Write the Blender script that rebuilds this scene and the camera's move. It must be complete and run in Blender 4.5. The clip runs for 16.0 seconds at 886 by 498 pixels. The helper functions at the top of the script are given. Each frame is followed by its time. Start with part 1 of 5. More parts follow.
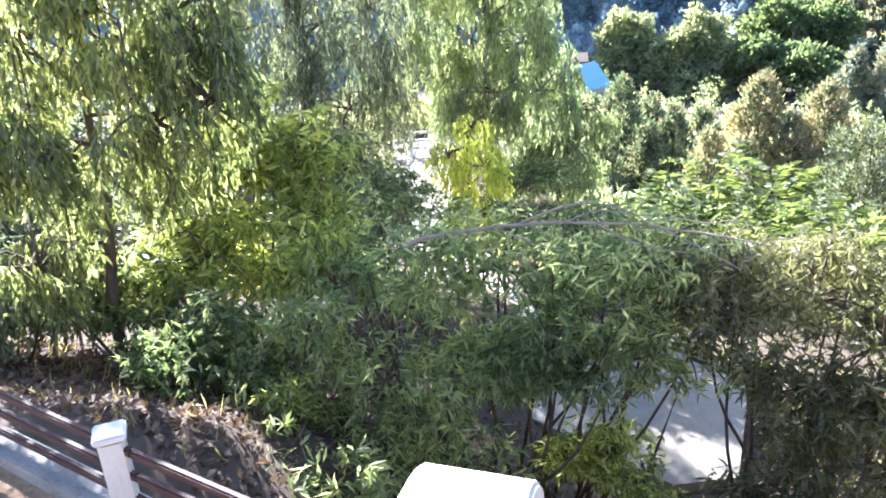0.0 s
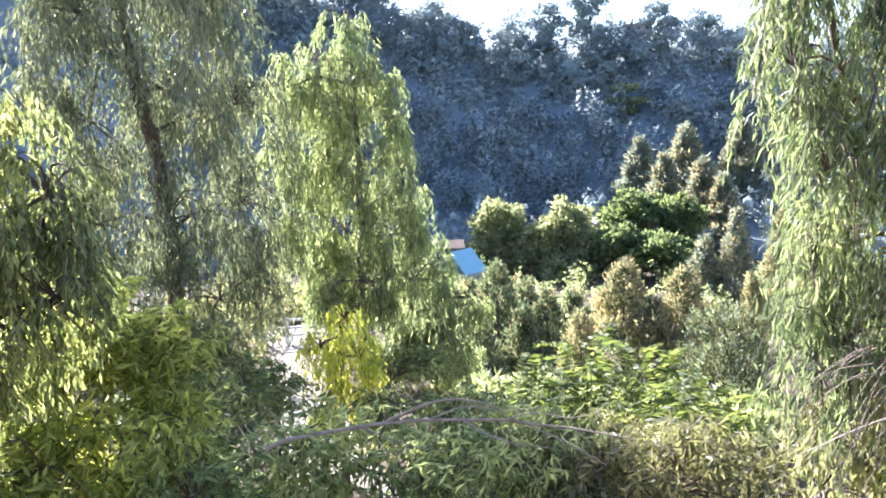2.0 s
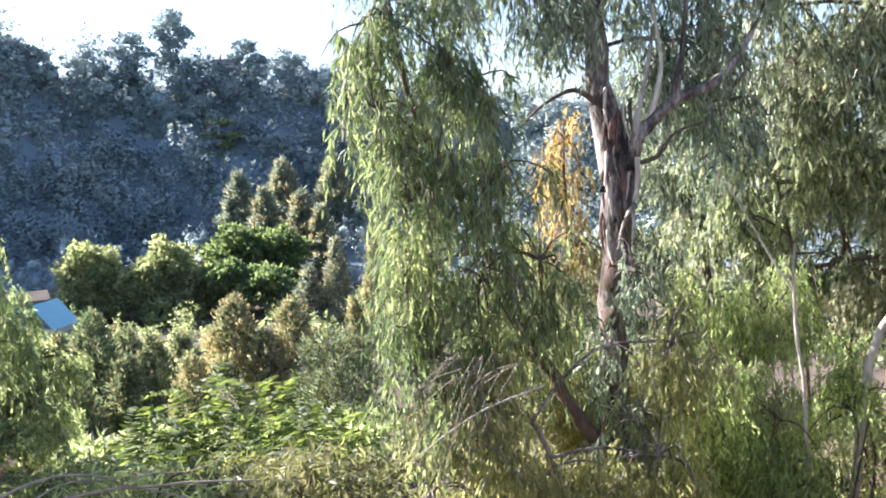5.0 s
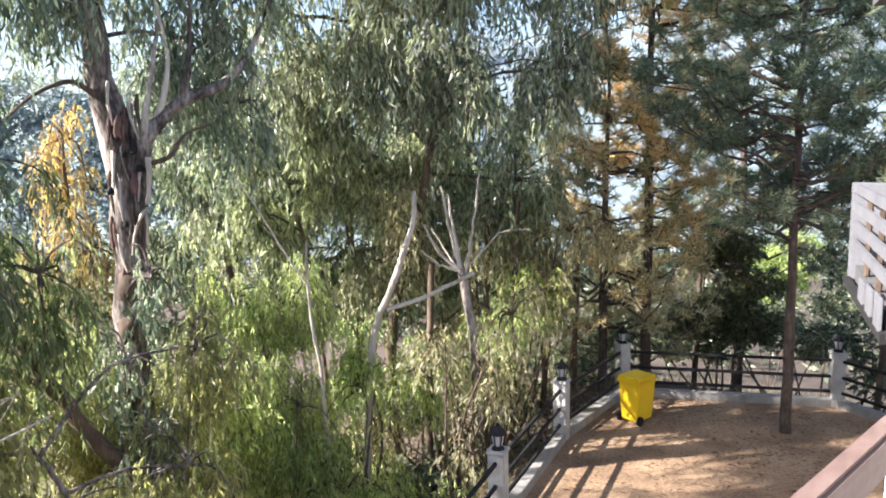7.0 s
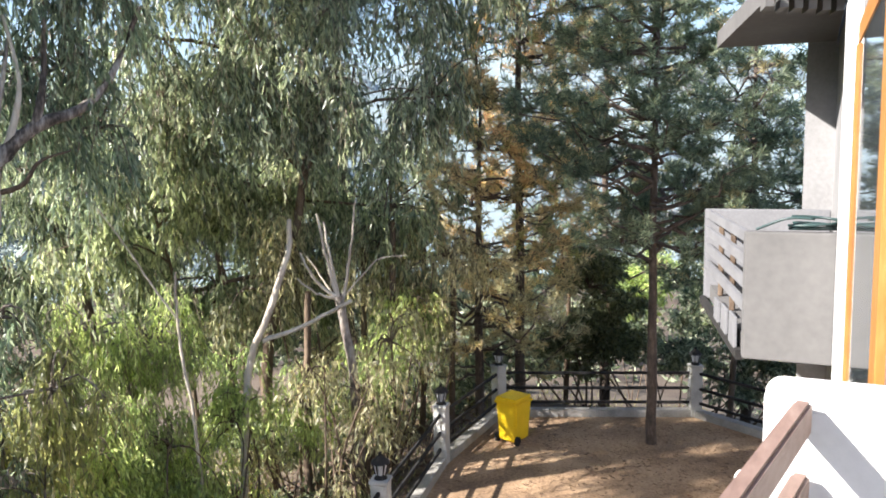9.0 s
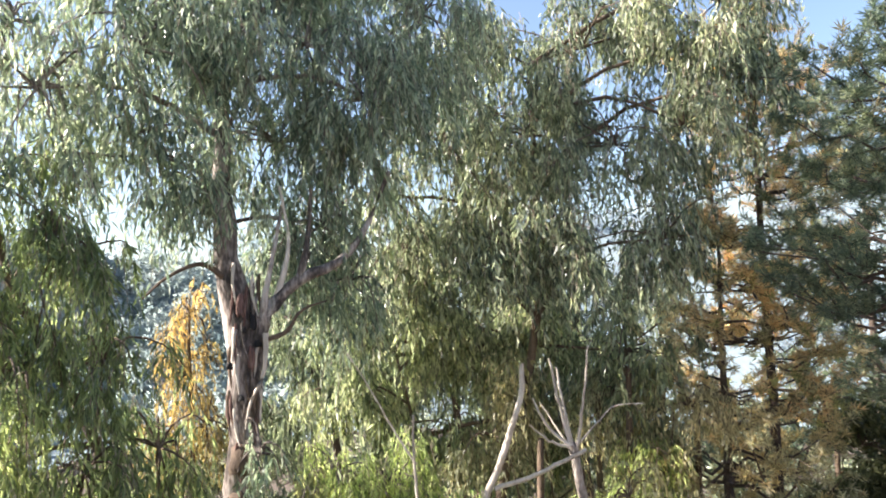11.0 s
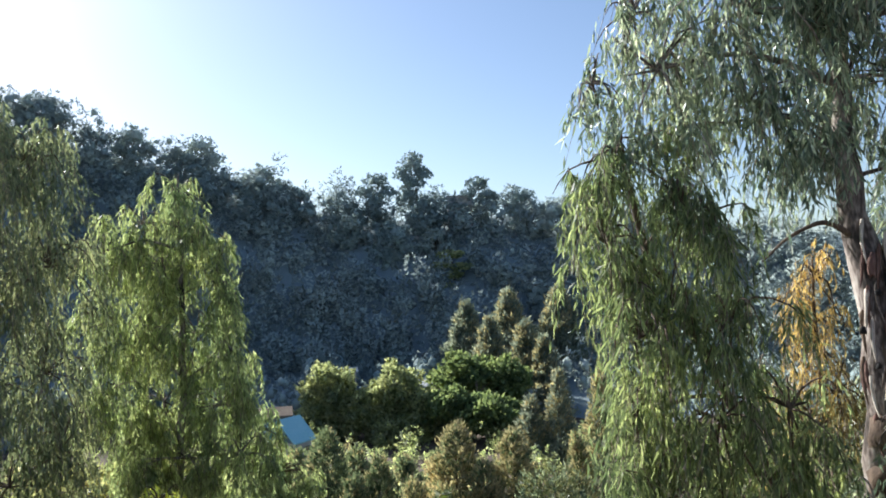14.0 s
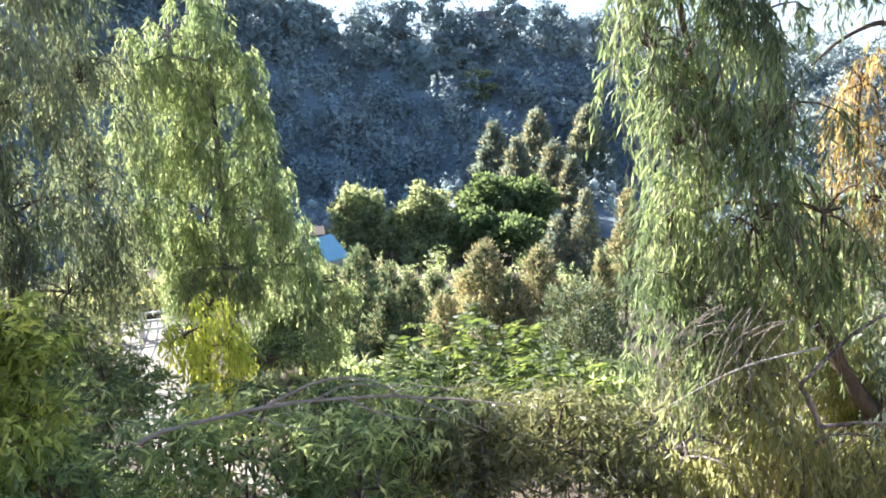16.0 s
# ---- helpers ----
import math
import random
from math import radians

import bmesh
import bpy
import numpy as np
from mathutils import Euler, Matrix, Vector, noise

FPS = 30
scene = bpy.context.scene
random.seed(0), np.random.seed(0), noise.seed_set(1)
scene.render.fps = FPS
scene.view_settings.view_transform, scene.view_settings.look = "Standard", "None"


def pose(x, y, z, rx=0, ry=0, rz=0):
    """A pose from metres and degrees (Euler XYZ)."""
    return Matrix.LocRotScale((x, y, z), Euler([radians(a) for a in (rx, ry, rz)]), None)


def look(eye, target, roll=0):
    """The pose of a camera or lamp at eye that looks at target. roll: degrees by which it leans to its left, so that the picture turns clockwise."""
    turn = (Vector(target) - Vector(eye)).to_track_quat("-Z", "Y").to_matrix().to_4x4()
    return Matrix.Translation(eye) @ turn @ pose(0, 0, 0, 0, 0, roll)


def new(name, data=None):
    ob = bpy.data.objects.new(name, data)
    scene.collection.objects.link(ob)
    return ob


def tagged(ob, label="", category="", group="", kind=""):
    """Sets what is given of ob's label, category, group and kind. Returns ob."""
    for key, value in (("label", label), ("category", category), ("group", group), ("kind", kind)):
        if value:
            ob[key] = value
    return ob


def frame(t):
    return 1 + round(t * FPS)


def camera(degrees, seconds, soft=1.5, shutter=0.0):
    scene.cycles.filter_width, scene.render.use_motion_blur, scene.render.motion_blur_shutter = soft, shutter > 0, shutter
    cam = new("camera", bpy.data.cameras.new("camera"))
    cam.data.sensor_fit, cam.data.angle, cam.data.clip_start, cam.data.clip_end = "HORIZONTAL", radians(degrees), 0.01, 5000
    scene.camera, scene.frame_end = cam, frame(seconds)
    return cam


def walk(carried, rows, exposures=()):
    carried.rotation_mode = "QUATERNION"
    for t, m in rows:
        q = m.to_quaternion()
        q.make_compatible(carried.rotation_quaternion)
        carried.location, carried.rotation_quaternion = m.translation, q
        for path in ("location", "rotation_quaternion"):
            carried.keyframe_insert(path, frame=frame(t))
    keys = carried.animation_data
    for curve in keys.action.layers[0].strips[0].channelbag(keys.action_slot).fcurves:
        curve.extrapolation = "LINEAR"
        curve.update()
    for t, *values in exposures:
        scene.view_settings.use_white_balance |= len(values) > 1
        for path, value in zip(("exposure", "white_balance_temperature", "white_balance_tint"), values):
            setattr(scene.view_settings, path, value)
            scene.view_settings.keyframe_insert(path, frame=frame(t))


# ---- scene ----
# Camera: hand-held pan from a first-floor balcony; seconds, x, y, z, yaw (left of +y), pitch, roll
ROWS = [
    (0.0, -0.193, -0.162, 5.223, 19.91, -21.39, -3.86),
    (0.5, -0.137, -0.121, 5.248, 15.47, -18.32, -3.36),
    (1.0, -0.101, -0.087, 5.284, 12.68, -14.70, -2.75),
    (1.5, -0.041, -0.036, 5.313, 11.11, -11.17, -2.45),
    (2.0, -0.000, 0.013, 5.359, 10.15, -8.17, -2.10),
    (2.5, -0.001, 0.042, 5.382, 9.30, -6.07, -1.86),
    (3.0, -0.016, 0.056, 5.397, 7.63, -4.84, -1.80),
    (3.2, -0.019, 0.056, 5.398, 6.48, -4.60, -1.78),
    (5.3, -0.028, 0.051, 5.405, -25.01, -7.66, -2.53),
    (5.5, -0.018, 0.053, 5.404, -28.77, -7.97, -2.33),
    (6.0, 0.057, 0.055, 5.413, -37.82, -8.51, -1.91),
    (6.5, 0.143, 0.087, 5.407, -46.64, -8.43, -1.50),
    (7.0, 0.146, 0.133, 5.436, -54.56, -8.24, -1.25),
    (7.5, 0.135, 0.176, 5.469, -60.64, -8.18, -1.09),
    (8.0, 0.107, 0.208, 5.478, -64.37, -7.97, -1.04),
    (8.2, 0.096, 0.210, 5.479, -65.18, -7.82, -0.99),
    (10.3, 0.096, 0.148, 5.525, -56.09, -0.72, -1.58),
    (10.5, 0.099, 0.144, 5.527, -53.89, 0.78, -1.81),
    (11.0, 0.122, 0.156, 5.520, -47.04, 4.63, -2.02),
    (11.5, 0.125, 0.139, 5.526, -38.63, 7.59, -2.17),
    (12.0, 0.137, 0.114, 5.505, -28.77, 8.99, -2.20),
    (12.5, 0.116, 0.114, 5.504, -19.24, 8.93, -2.17),
    (13.0, 0.056, 0.112, 5.499, -11.50, 7.70, -2.16),
    (13.5, -0.028, 0.102, 5.482, -6.19, 5.84, -2.05),
    (14.0, -0.089, 0.059, 5.446, -3.04, 3.65, -1.83),
    (14.5, -0.140, 0.012, 5.412, -1.45, 0.95, -1.71),
    (15.0, -0.151, -0.020, 5.383, -0.84, -2.21, -1.70),
    (15.5, -0.201, -0.016, 5.303, -0.73, -5.90, -1.93),
    (16.0, -0.238, -0.011, 5.252, -0.59, -9.61, -2.16),
]


def aim(x, y, z, yaw, pitch, roll):
    a, b = radians(yaw), radians(pitch)
    way = Vector((-math.sin(a) * math.cos(b), math.cos(a) * math.cos(b), math.sin(b)))
    return look((x, y, z), Vector((x, y, z)) + way, roll)


cam = camera(60.69, 16.0, soft=1.8, shutter=0.1)
walk(cam, [(r[0], aim(*r[1:])) for r in ROWS], exposures=[(0.0, 3.02, 5350, 19), (2.0, 2.68, 5600, 24), (3.0, 2.35, 5600, 23), (5.5, 2.28, 5750, 19), (6.5, 2.38, 5850, 19), (8.0, 2.12, 6000, 13), (10.5, 2.35, 6150, 16), (11.5, 2.2, 6250, 15), (12.5, 1.62, 6000, 11), (13.5, 1.36, 5850, 11), (14.5, 1.42, 5700, 11), (15.5, 1.85, 5650, 14), (16.0, 2.33, 5650, 17)])
EYE = 5.4

# ---- world and sun ----
SUN_AZ, SUN_EL = 45.0, 33.0     # degrees left of +y, above the horizon
world = bpy.data.worlds.new("sky")
scene.world = world
world.use_nodes = True
wn = world.node_tree
wn.nodes.clear()
sky = wn.nodes.new("ShaderNodeTexSky")
sky.sky_type = "NISHITA"
sky.sun_disc = False
sky.sun_elevation = radians(SUN_EL)
sky.sun_rotation = radians(360 - SUN_AZ)
sky.air_density, sky.dust_density, sky.ozone_density = 1.0, 0.9, 0.1
bg = wn.nodes.new("ShaderNodeBackground")
bg.inputs["Strength"].default_value = 0.058
wo = wn.nodes.new("ShaderNodeOutputWorld")
wn.links.new(sky.outputs["Color"], bg.inputs["Color"])
wn.links.new(bg.outputs["Background"], wo.inputs["Surface"])
sun_way = Vector((-math.sin(radians(SUN_AZ)) * math.cos(radians(SUN_EL)), math.cos(radians(SUN_AZ)) * math.cos(radians(SUN_EL)), math.sin(radians(SUN_EL))))
sun = new("sun", bpy.data.lights.new("sun", "SUN"))
sun.data.energy, sun.data.angle, sun.data.color = 3.7, radians(0.6), (1.0, 0.93, 0.80)
sun.matrix_world = look(sun_way * 50, (0, 0, 0))


# ---- materials ----
def ramp(nt, fac, stops):
    r = nt.nodes.new("ShaderNodeValToRGB")
    els = r.color_ramp.elements
    while len(els) < len(stops):
        els.new(0.5)
    for e, (p, c) in zip(els, stops):
        e.position, e.color = p, (*c, 1)
    nt.links.new(fac, r.inputs["Fac"])
    return r.outputs["Color"]


def fresh(name):
    m = bpy.data.materials.new(name)
    m.use_nodes = True
    nt = m.node_tree
    nt.nodes.clear()
    out = nt.nodes.new("ShaderNodeOutputMaterial")
    return m, nt, out


def leaf_material(name, dark, mid, light, glow=0.45, rough=0.45, through_tint=(1.9, 1.9, 1.35), patch=0.55):
    """Leaves: a colour of its own for each leaf, and light that comes through."""
    m, nt, out = fresh(name)
    geo = nt.nodes.new("ShaderNodeNewGeometry")
    col = ramp(nt, geo.outputs["Random Per Island"], [(0.0, dark), (0.5, mid), (1.0, light)])
    tex = nt.nodes.new("ShaderNodeTexCoord")
    nz = nt.nodes.new("ShaderNodeTexNoise")
    nz.inputs["Scale"].default_value, nz.inputs["Detail"].default_value = patch, 3.0
    nt.links.new(tex.outputs["Object"], nz.inputs["Vector"])
    shade = ramp(nt, nz.outputs["Fac"], [(0.3, (0.62, 0.68, 0.62)), (0.7, (1.25, 1.18, 1.0))])
    mix = nt.nodes.new("ShaderNodeMix")
    mix.data_type, mix.blend_type = "RGBA", "MULTIPLY"
    mix.inputs["Factor"].default_value = 1.0
    nt.links.new(col, mix.inputs["A"])
    nt.links.new(shade, mix.inputs["B"])
    colour = mix.outputs["Result"]
    bs = nt.nodes.new("ShaderNodeBsdfPrincipled")
    bs.inputs["Roughness"].default_value = rough
    bs.inputs["Specular IOR Level"].default_value = 0.5 if rough < 0.9 else 0.1
    tr = nt.nodes.new("ShaderNodeBsdfTranslucent")
    ms = nt.nodes.new("ShaderNodeMixShader")
    ms.inputs["Fac"].default_value = glow
    nt.links.new(colour, bs.inputs["Base Color"])
    thru = nt.nodes.new("ShaderNodeMix")
    thru.data_type, thru.blend_type = "RGBA", "MULTIPLY"
    thru.inputs["Factor"].default_value = 1.0
    thru.inputs["B"].default_value = (*through_tint, 1)
    nt.links.new(colour, thru.inputs["A"])
    nt.links.new(thru.outputs["Result"], tr.inputs["Color"])
    nt.links.new(bs.outputs["BSDF"], ms.inputs[1])
    nt.links.new(tr.outputs["BSDF"], ms.inputs[2])
    nt.links.new(ms.outputs["Shader"], out.inputs["Surface"])
    return m


def solid_material(name, stops, scale=4.0, fine=40.0, rough=0.8, bump=0.3, stretch=(1, 1, 1), metal=0.0):
    """Colour from a broad and a fine noise, with relief."""
    m, nt, out = fresh(name)
    tex = nt.nodes.new("ShaderNodeTexCoord")
    mp = nt.nodes.new("ShaderNodeMapping")
    mp.inputs["Scale"].default_value = stretch
    nt.links.new(tex.outputs["Object"], mp.inputs["Vector"])
    big, small = nt.nodes.new("ShaderNodeTexNoise"), nt.nodes.new("ShaderNodeTexNoise")
    big.inputs["Scale"].default_value, big.inputs["Detail"].default_value = scale, 5.0
    small.inputs["Scale"].default_value, small.inputs["Detail"].default_value = fine, 4.0
    for n in (big, small):
        nt.links.new(mp.outputs["Vector"], n.inputs["Vector"])
    add = nt.nodes.new("ShaderNodeMath")
    add.operation = "MULTIPLY_ADD"
    add.inputs[1].default_value = 0.4
    nt.links.new(small.outputs["Fac"], add.inputs[0])
    half = nt.nodes.new("ShaderNodeMath")
    half.operation = "MULTIPLY"
    half.inputs[1].default_value = 0.6
    nt.links.new(big.outputs["Fac"], half.inputs[0])
    nt.links.new(half.outputs["Value"], add.inputs[2])
    col = ramp(nt, add.outputs["Value"], stops)
    bs = nt.nodes.new("ShaderNodeBsdfPrincipled")
    bs.inputs["Roughness"].default_value, bs.inputs["Metallic"].default_value = rough, metal
    nt.links.new(col, bs.inputs["Base Color"])
    bp = nt.nodes.new("ShaderNodeBump")
    bp.inputs["Strength"].default_value, bp.inputs["Distance"].default_value = bump, 0.03
    nt.links.new(add.outputs["Value"], bp.inputs["Height"])
    nt.links.new(bp.outputs["Normal"], bs.inputs["Normal"])
    nt.links.new(bs.outputs["BSDF"], out.inputs["Surface"])
    return m


LEAF_GREY = leaf_material("leaf_grey_green", (0.075, 0.108, 0.092), (0.235, 0.28, 0.24), (0.57, 0.60, 0.53), 0.5, 0.34, (1.75, 1.85, 1.5))
# grey leaves darkened for the shadow inside the crown, by colour alone
LEAF_SHADE = leaf_material("leaf_shaded_grey", (0.085, 0.11, 0.085), (0.175, 0.205, 0.15), (0.34, 0.36, 0.265), 0.5)
LEAF_DARK = leaf_material("leaf_dark_green", (0.05, 0.07, 0.052), (0.19, 0.22, 0.16), (0.57, 0.59, 0.47), 0.44, 0.34, (1.75, 1.85, 1.5))
LEAF_BRIGHT = leaf_material("leaf_yellow_green", (0.08, 0.108, 0.065), (0.195, 0.232, 0.132), (0.43, 0.465, 0.275), 0.55, 0.5, (1.8, 1.9, 1.4))
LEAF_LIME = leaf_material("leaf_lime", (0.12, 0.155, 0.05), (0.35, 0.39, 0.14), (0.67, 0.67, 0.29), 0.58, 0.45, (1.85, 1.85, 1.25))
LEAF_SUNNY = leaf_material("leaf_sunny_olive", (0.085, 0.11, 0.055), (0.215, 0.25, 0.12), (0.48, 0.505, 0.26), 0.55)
LEAF_PALE = leaf_material("leaf_pale", (0.125, 0.155, 0.085), (0.265, 0.305, 0.175), (0.48, 0.51, 0.31), 0.58, 0.45, (1.8, 1.9, 1.45))
LEAF_ORANGE = leaf_material("leaf_orange", (0.20, 0.16, 0.08), (0.44, 0.31, 0.14), (0.62, 0.50, 0.27), 0.5)
LEAF_SHRUB = leaf_material("leaf_shrub", (0.135, 0.175, 0.105), (0.31, 0.36, 0.21), (0.57, 0.60, 0.38), 0.66, 0.5)
LEAF_OLIVE = leaf_material("leaf_olive", (0.175, 0.19, 0.11), (0.325, 0.33, 0.19), (0.53, 0.51, 0.32), 0.58)
LEAF_WILLOW = leaf_material("leaf_willow_green", (0.13, 0.175, 0.085), (0.35, 0.405, 0.205), (0.66, 0.695, 0.42), 0.62, 0.45, (1.8, 1.9, 1.4))
LEAF_MIXED = leaf_material("leaf_olive_grey", (0.075, 0.098, 0.068), (0.245, 0.28, 0.195), (0.58, 0.60, 0.45), 0.52, 0.42, (1.8, 1.85, 1.4))
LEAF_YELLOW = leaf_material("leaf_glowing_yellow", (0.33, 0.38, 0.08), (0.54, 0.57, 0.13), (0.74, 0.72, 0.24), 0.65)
LEAF_YOUNG = leaf_material("leaf_young_green", (0.065, 0.095, 0.055), (0.15, 0.195, 0.105), (0.36, 0.41, 0.23), 0.55)
LEAF_DULL = leaf_material("leaf_dull_olive", (0.07, 0.076, 0.042), (0.155, 0.16, 0.09), (0.31, 0.305, 0.19), 0.48)
LEAF_FERN = leaf_material("leaf_fern_green", (0.06, 0.09, 0.032), (0.12, 0.16, 0.05), (0.26, 0.30, 0.105), 0.48, 0.6)
LEAF_BROAD = leaf_material("leaf_broad_green", (0.10, 0.14, 0.08), (0.165, 0.215, 0.12), (0.26, 0.305, 0.175), 0.5, 0.95)
NEEDLE = leaf_material("pine_needles", (0.065, 0.092, 0.076), (0.15, 0.188, 0.148), (0.33, 0.355, 0.275), 0.5, 0.55, (1.75, 1.85, 1.5))
LEAF_DRY = leaf_material("leaf_dry_tan", (0.17, 0.16, 0.115), (0.42, 0.39, 0.29), (0.68, 0.645, 0.51), 0.52, 0.45, (1.75, 1.75, 1.35))
NEEDLE_RUST = leaf_material("pine_rusty_needles", (0.42, 0.29, 0.205), (0.66, 0.50, 0.38), (0.82, 0.69, 0.56), 0.62)
NEEDLE_BLUE = leaf_material("conifer_needles", (0.08, 0.108, 0.082), (0.15, 0.19, 0.14), (0.26, 0.295, 0.21), 0.45, 0.95)
# paler grey-green needles beyond 80 m: haze put into the colour
NEEDLE_HAZED = leaf_material("hazed_conifer_needles", (0.15, 0.18, 0.165), (0.23, 0.26, 0.235), (0.33, 0.355, 0.31), 0.45, 0.95, (1.75, 1.8, 1.6))
# olive darkened for the valley pine's shaded side; that shade is in the colour
NEEDLE_DEEP = leaf_material("deep_olive_needles", (0.05, 0.062, 0.035), (0.105, 0.12, 0.068), (0.22, 0.23, 0.14), 0.4)
NEEDLE_TAN = leaf_material("pine_tan_tips", (0.25, 0.215, 0.15), (0.38, 0.33, 0.24), (0.51, 0.455, 0.345), 0.45, 0.95)
NEEDLE_DEAD = leaf_material("pine_dead_needles", (0.27, 0.225, 0.155), (0.45, 0.38, 0.275), (0.63, 0.55, 0.42), 0.55)
# pale blue-grey: distance haze is put into the far leaves' colour
LEAF_FAR_HAZE = leaf_material("hazed_far_leaf", (0.34, 0.415, 0.455), (0.39, 0.465, 0.50), (0.44, 0.505, 0.52), 0.1, 1.0, (1.15, 1.15, 1.15), 0.04)
LEAF_BALL = leaf_material("ball_crown_leaf", (0.20, 0.23, 0.165), (0.31, 0.335, 0.235), (0.44, 0.46, 0.32), 0.58, 0.95)
GRASS = leaf_material("dry_grass", (0.16, 0.165, 0.08), (0.28, 0.265, 0.14), (0.42, 0.37, 0.22), 0.45, 0.7)
LITTER = leaf_material("leaf_litter", (0.075, 0.045, 0.035), (0.16, 0.10, 0.078), (0.31, 0.22, 0.18), 0.2, 0.8)
BARK_PALE = solid_material("pale_bark", [(0.40, (0.045, 0.036, 0.03)), (0.47, (0.125, 0.098, 0.083)), (0.54, (0.27, 0.225, 0.195)), (0.64, (0.47, 0.42, 0.37))], 3.2, 24, 0.9, 1.0, (1, 1, 0.28))
BARK_RED = solid_material("torn_bark", [(0.3, (0.055, 0.03, 0.025)), (0.5, (0.14, 0.075, 0.058)), (0.68, (0.25, 0.155, 0.125))], 12, 50, 0.9, 0.8, (1, 1, 0.2))
BARK_DARK = solid_material("dark_bark", [(0.3, (0.045, 0.03, 0.022)), (0.5, (0.11, 0.075, 0.05)), (0.7, (0.2, 0.145, 0.10))], 7, 35, 0.9, 0.9, (1, 1, 0.3))
BARK_WHITE = solid_material("bleached_wood", [(0.3, (0.30, 0.245, 0.19)), (0.5, (0.52, 0.455, 0.38)), (0.7, (0.70, 0.64, 0.56))], 6, 30, 0.85, 0.5, (1, 1, 0.2))
BARK_PINE = solid_material("pine_bark", [(0.3, (0.035, 0.026, 0.02)), (0.5, (0.09, 0.065, 0.05)), (0.7, (0.19, 0.145, 0.115))], 9, 30, 0.95, 1.0, (1, 1, 0.4))
TWIG = solid_material("dry_twig", [(0.3, (0.21, 0.16, 0.115)), (0.5, (0.34, 0.275, 0.21)), (0.7, (0.47, 0.405, 0.33))], 6, 30, 0.9, 0.2)
# outer slope leaves, with lilac-grey haze mixed into their colour
LEAF_OUTER_HAZE = leaf_material("hazed_outer_leaf", (0.16, 0.165, 0.195), (0.20, 0.205, 0.235), (0.25, 0.255, 0.275), 0.1, 1.0, (1.1, 1.1, 1.1), 0.04)
SOIL = solid_material("soil", [(0.3, (0.05, 0.034, 0.025)), (0.45, (0.085, 0.06, 0.042)), (0.6, (0.115, 0.088, 0.06)), (0.75, (0.18, 0.135, 0.095))], 0.35, 6, 0.95, 0.8)
# woodland floor tinted blue-grey, haze put into its colour as well
FLOOR_HAZE = solid_material("hazed_slope_floor", [(0.3, (0.155, 0.20, 0.225)), (0.5, (0.19, 0.24, 0.262)), (0.7, (0.23, 0.28, 0.295))], 0.08, 0.9, 1.0, 0.3)
TERRACE = solid_material("trodden_earth", [(0.32, (0.13, 0.08, 0.047)), (0.48, (0.27, 0.175, 0.10)), (0.66, (0.44, 0.30, 0.18))], 1.1, 18, 0.92, 0.6)
YARD = solid_material("pale_dust", [(0.3, (0.27, 0.235, 0.19)), (0.5, (0.36, 0.32, 0.265)), (0.7, (0.43, 0.385, 0.33))], 0.6, 9, 0.95, 0.4)
CONCRETE = solid_material("concrete", [(0.3, (0.17, 0.16, 0.145)), (0.5, (0.28, 0.265, 0.24)), (0.7, (0.38, 0.36, 0.33))], 3, 40, 0.85, 0.35)
WHITE = solid_material("white_paint", [(0.3, (0.52, 0.515, 0.50)), (0.5, (0.66, 0.655, 0.64)), (0.7, (0.72, 0.715, 0.70))], 2.5, 30, 0.7, 0.15)
POST_PAINT = solid_material("greyed_post_paint", [(0.3, (0.30, 0.29, 0.265)), (0.5, (0.43, 0.42, 0.39)), (0.7, (0.52, 0.51, 0.48))], 4.0, 40, 0.85, 0.25)
GREY_WALL = solid_material("grey_plaster", [(0.3, (0.19, 0.187, 0.187)), (0.5, (0.24, 0.236, 0.236)), (0.7, (0.29, 0.285, 0.285))], 1.5, 25, 0.85, 0.2)
# plaster darkened so that the neighbouring balcony looks shaded; shade in the colour
DARKENED_PLASTER = solid_material("darkened_plaster", [(0.3, (0.088, 0.085, 0.083)), (0.5, (0.112, 0.108, 0.106)), (0.7, (0.135, 0.13, 0.127))], 1.2, 12, 0.9, 0.05)
# white paint brought down to grey, the slats' shade put into its colour
SHADED_WHITE = solid_material("shaded_white", [(0.3, (0.12, 0.12, 0.128)), (0.5, (0.155, 0.155, 0.163)), (0.7, (0.19, 0.19, 0.198))], 2.5, 30, 0.8, 0.2)
BLACK_IRON = solid_material("black_iron", [(0.3, (0.006, 0.006, 0.006)), (0.6, (0.015, 0.013, 0.012)), (0.8, (0.045, 0.035, 0.028))], 8, 60, 0.9, 0.2)
BROWN_WOOD = solid_material("brown_wood", [(0.3, (0.13, 0.08, 0.062)), (0.5, (0.22, 0.145, 0.115)), (0.7, (0.31, 0.225, 0.185))], 6, 40, 0.6, 0.3, (0.3, 1, 1))
ORANGE_WOOD = solid_material("varnished_wood", [(0.3, (0.27, 0.115, 0.03)), (0.5, (0.36, 0.16, 0.04)), (0.7, (0.43, 0.205, 0.06))], 5, 40, 0.45, 0.2, (1, 1, 0.2))
YELLOW = solid_material("yellow_plastic", [(0.3, (0.72, 0.46, 0.005)), (0.6, (0.82, 0.55, 0.01))], 3, 20, 0.45, 0.05)
BLUE_ROOF = solid_material("blue_sheet", [(0.3, (0.26, 0.54, 0.60)), (0.7, (0.38, 0.64, 0.69))], 0.5, 5, 0.5, 0.2)
BROWN_IRON = solid_material("rusty_brown_iron", [(0.3, (0.035, 0.016, 0.013)), (0.6, (0.075, 0.034, 0.026)), (0.8, (0.13, 0.07, 0.05))], 8, 60, 0.7, 0.2)
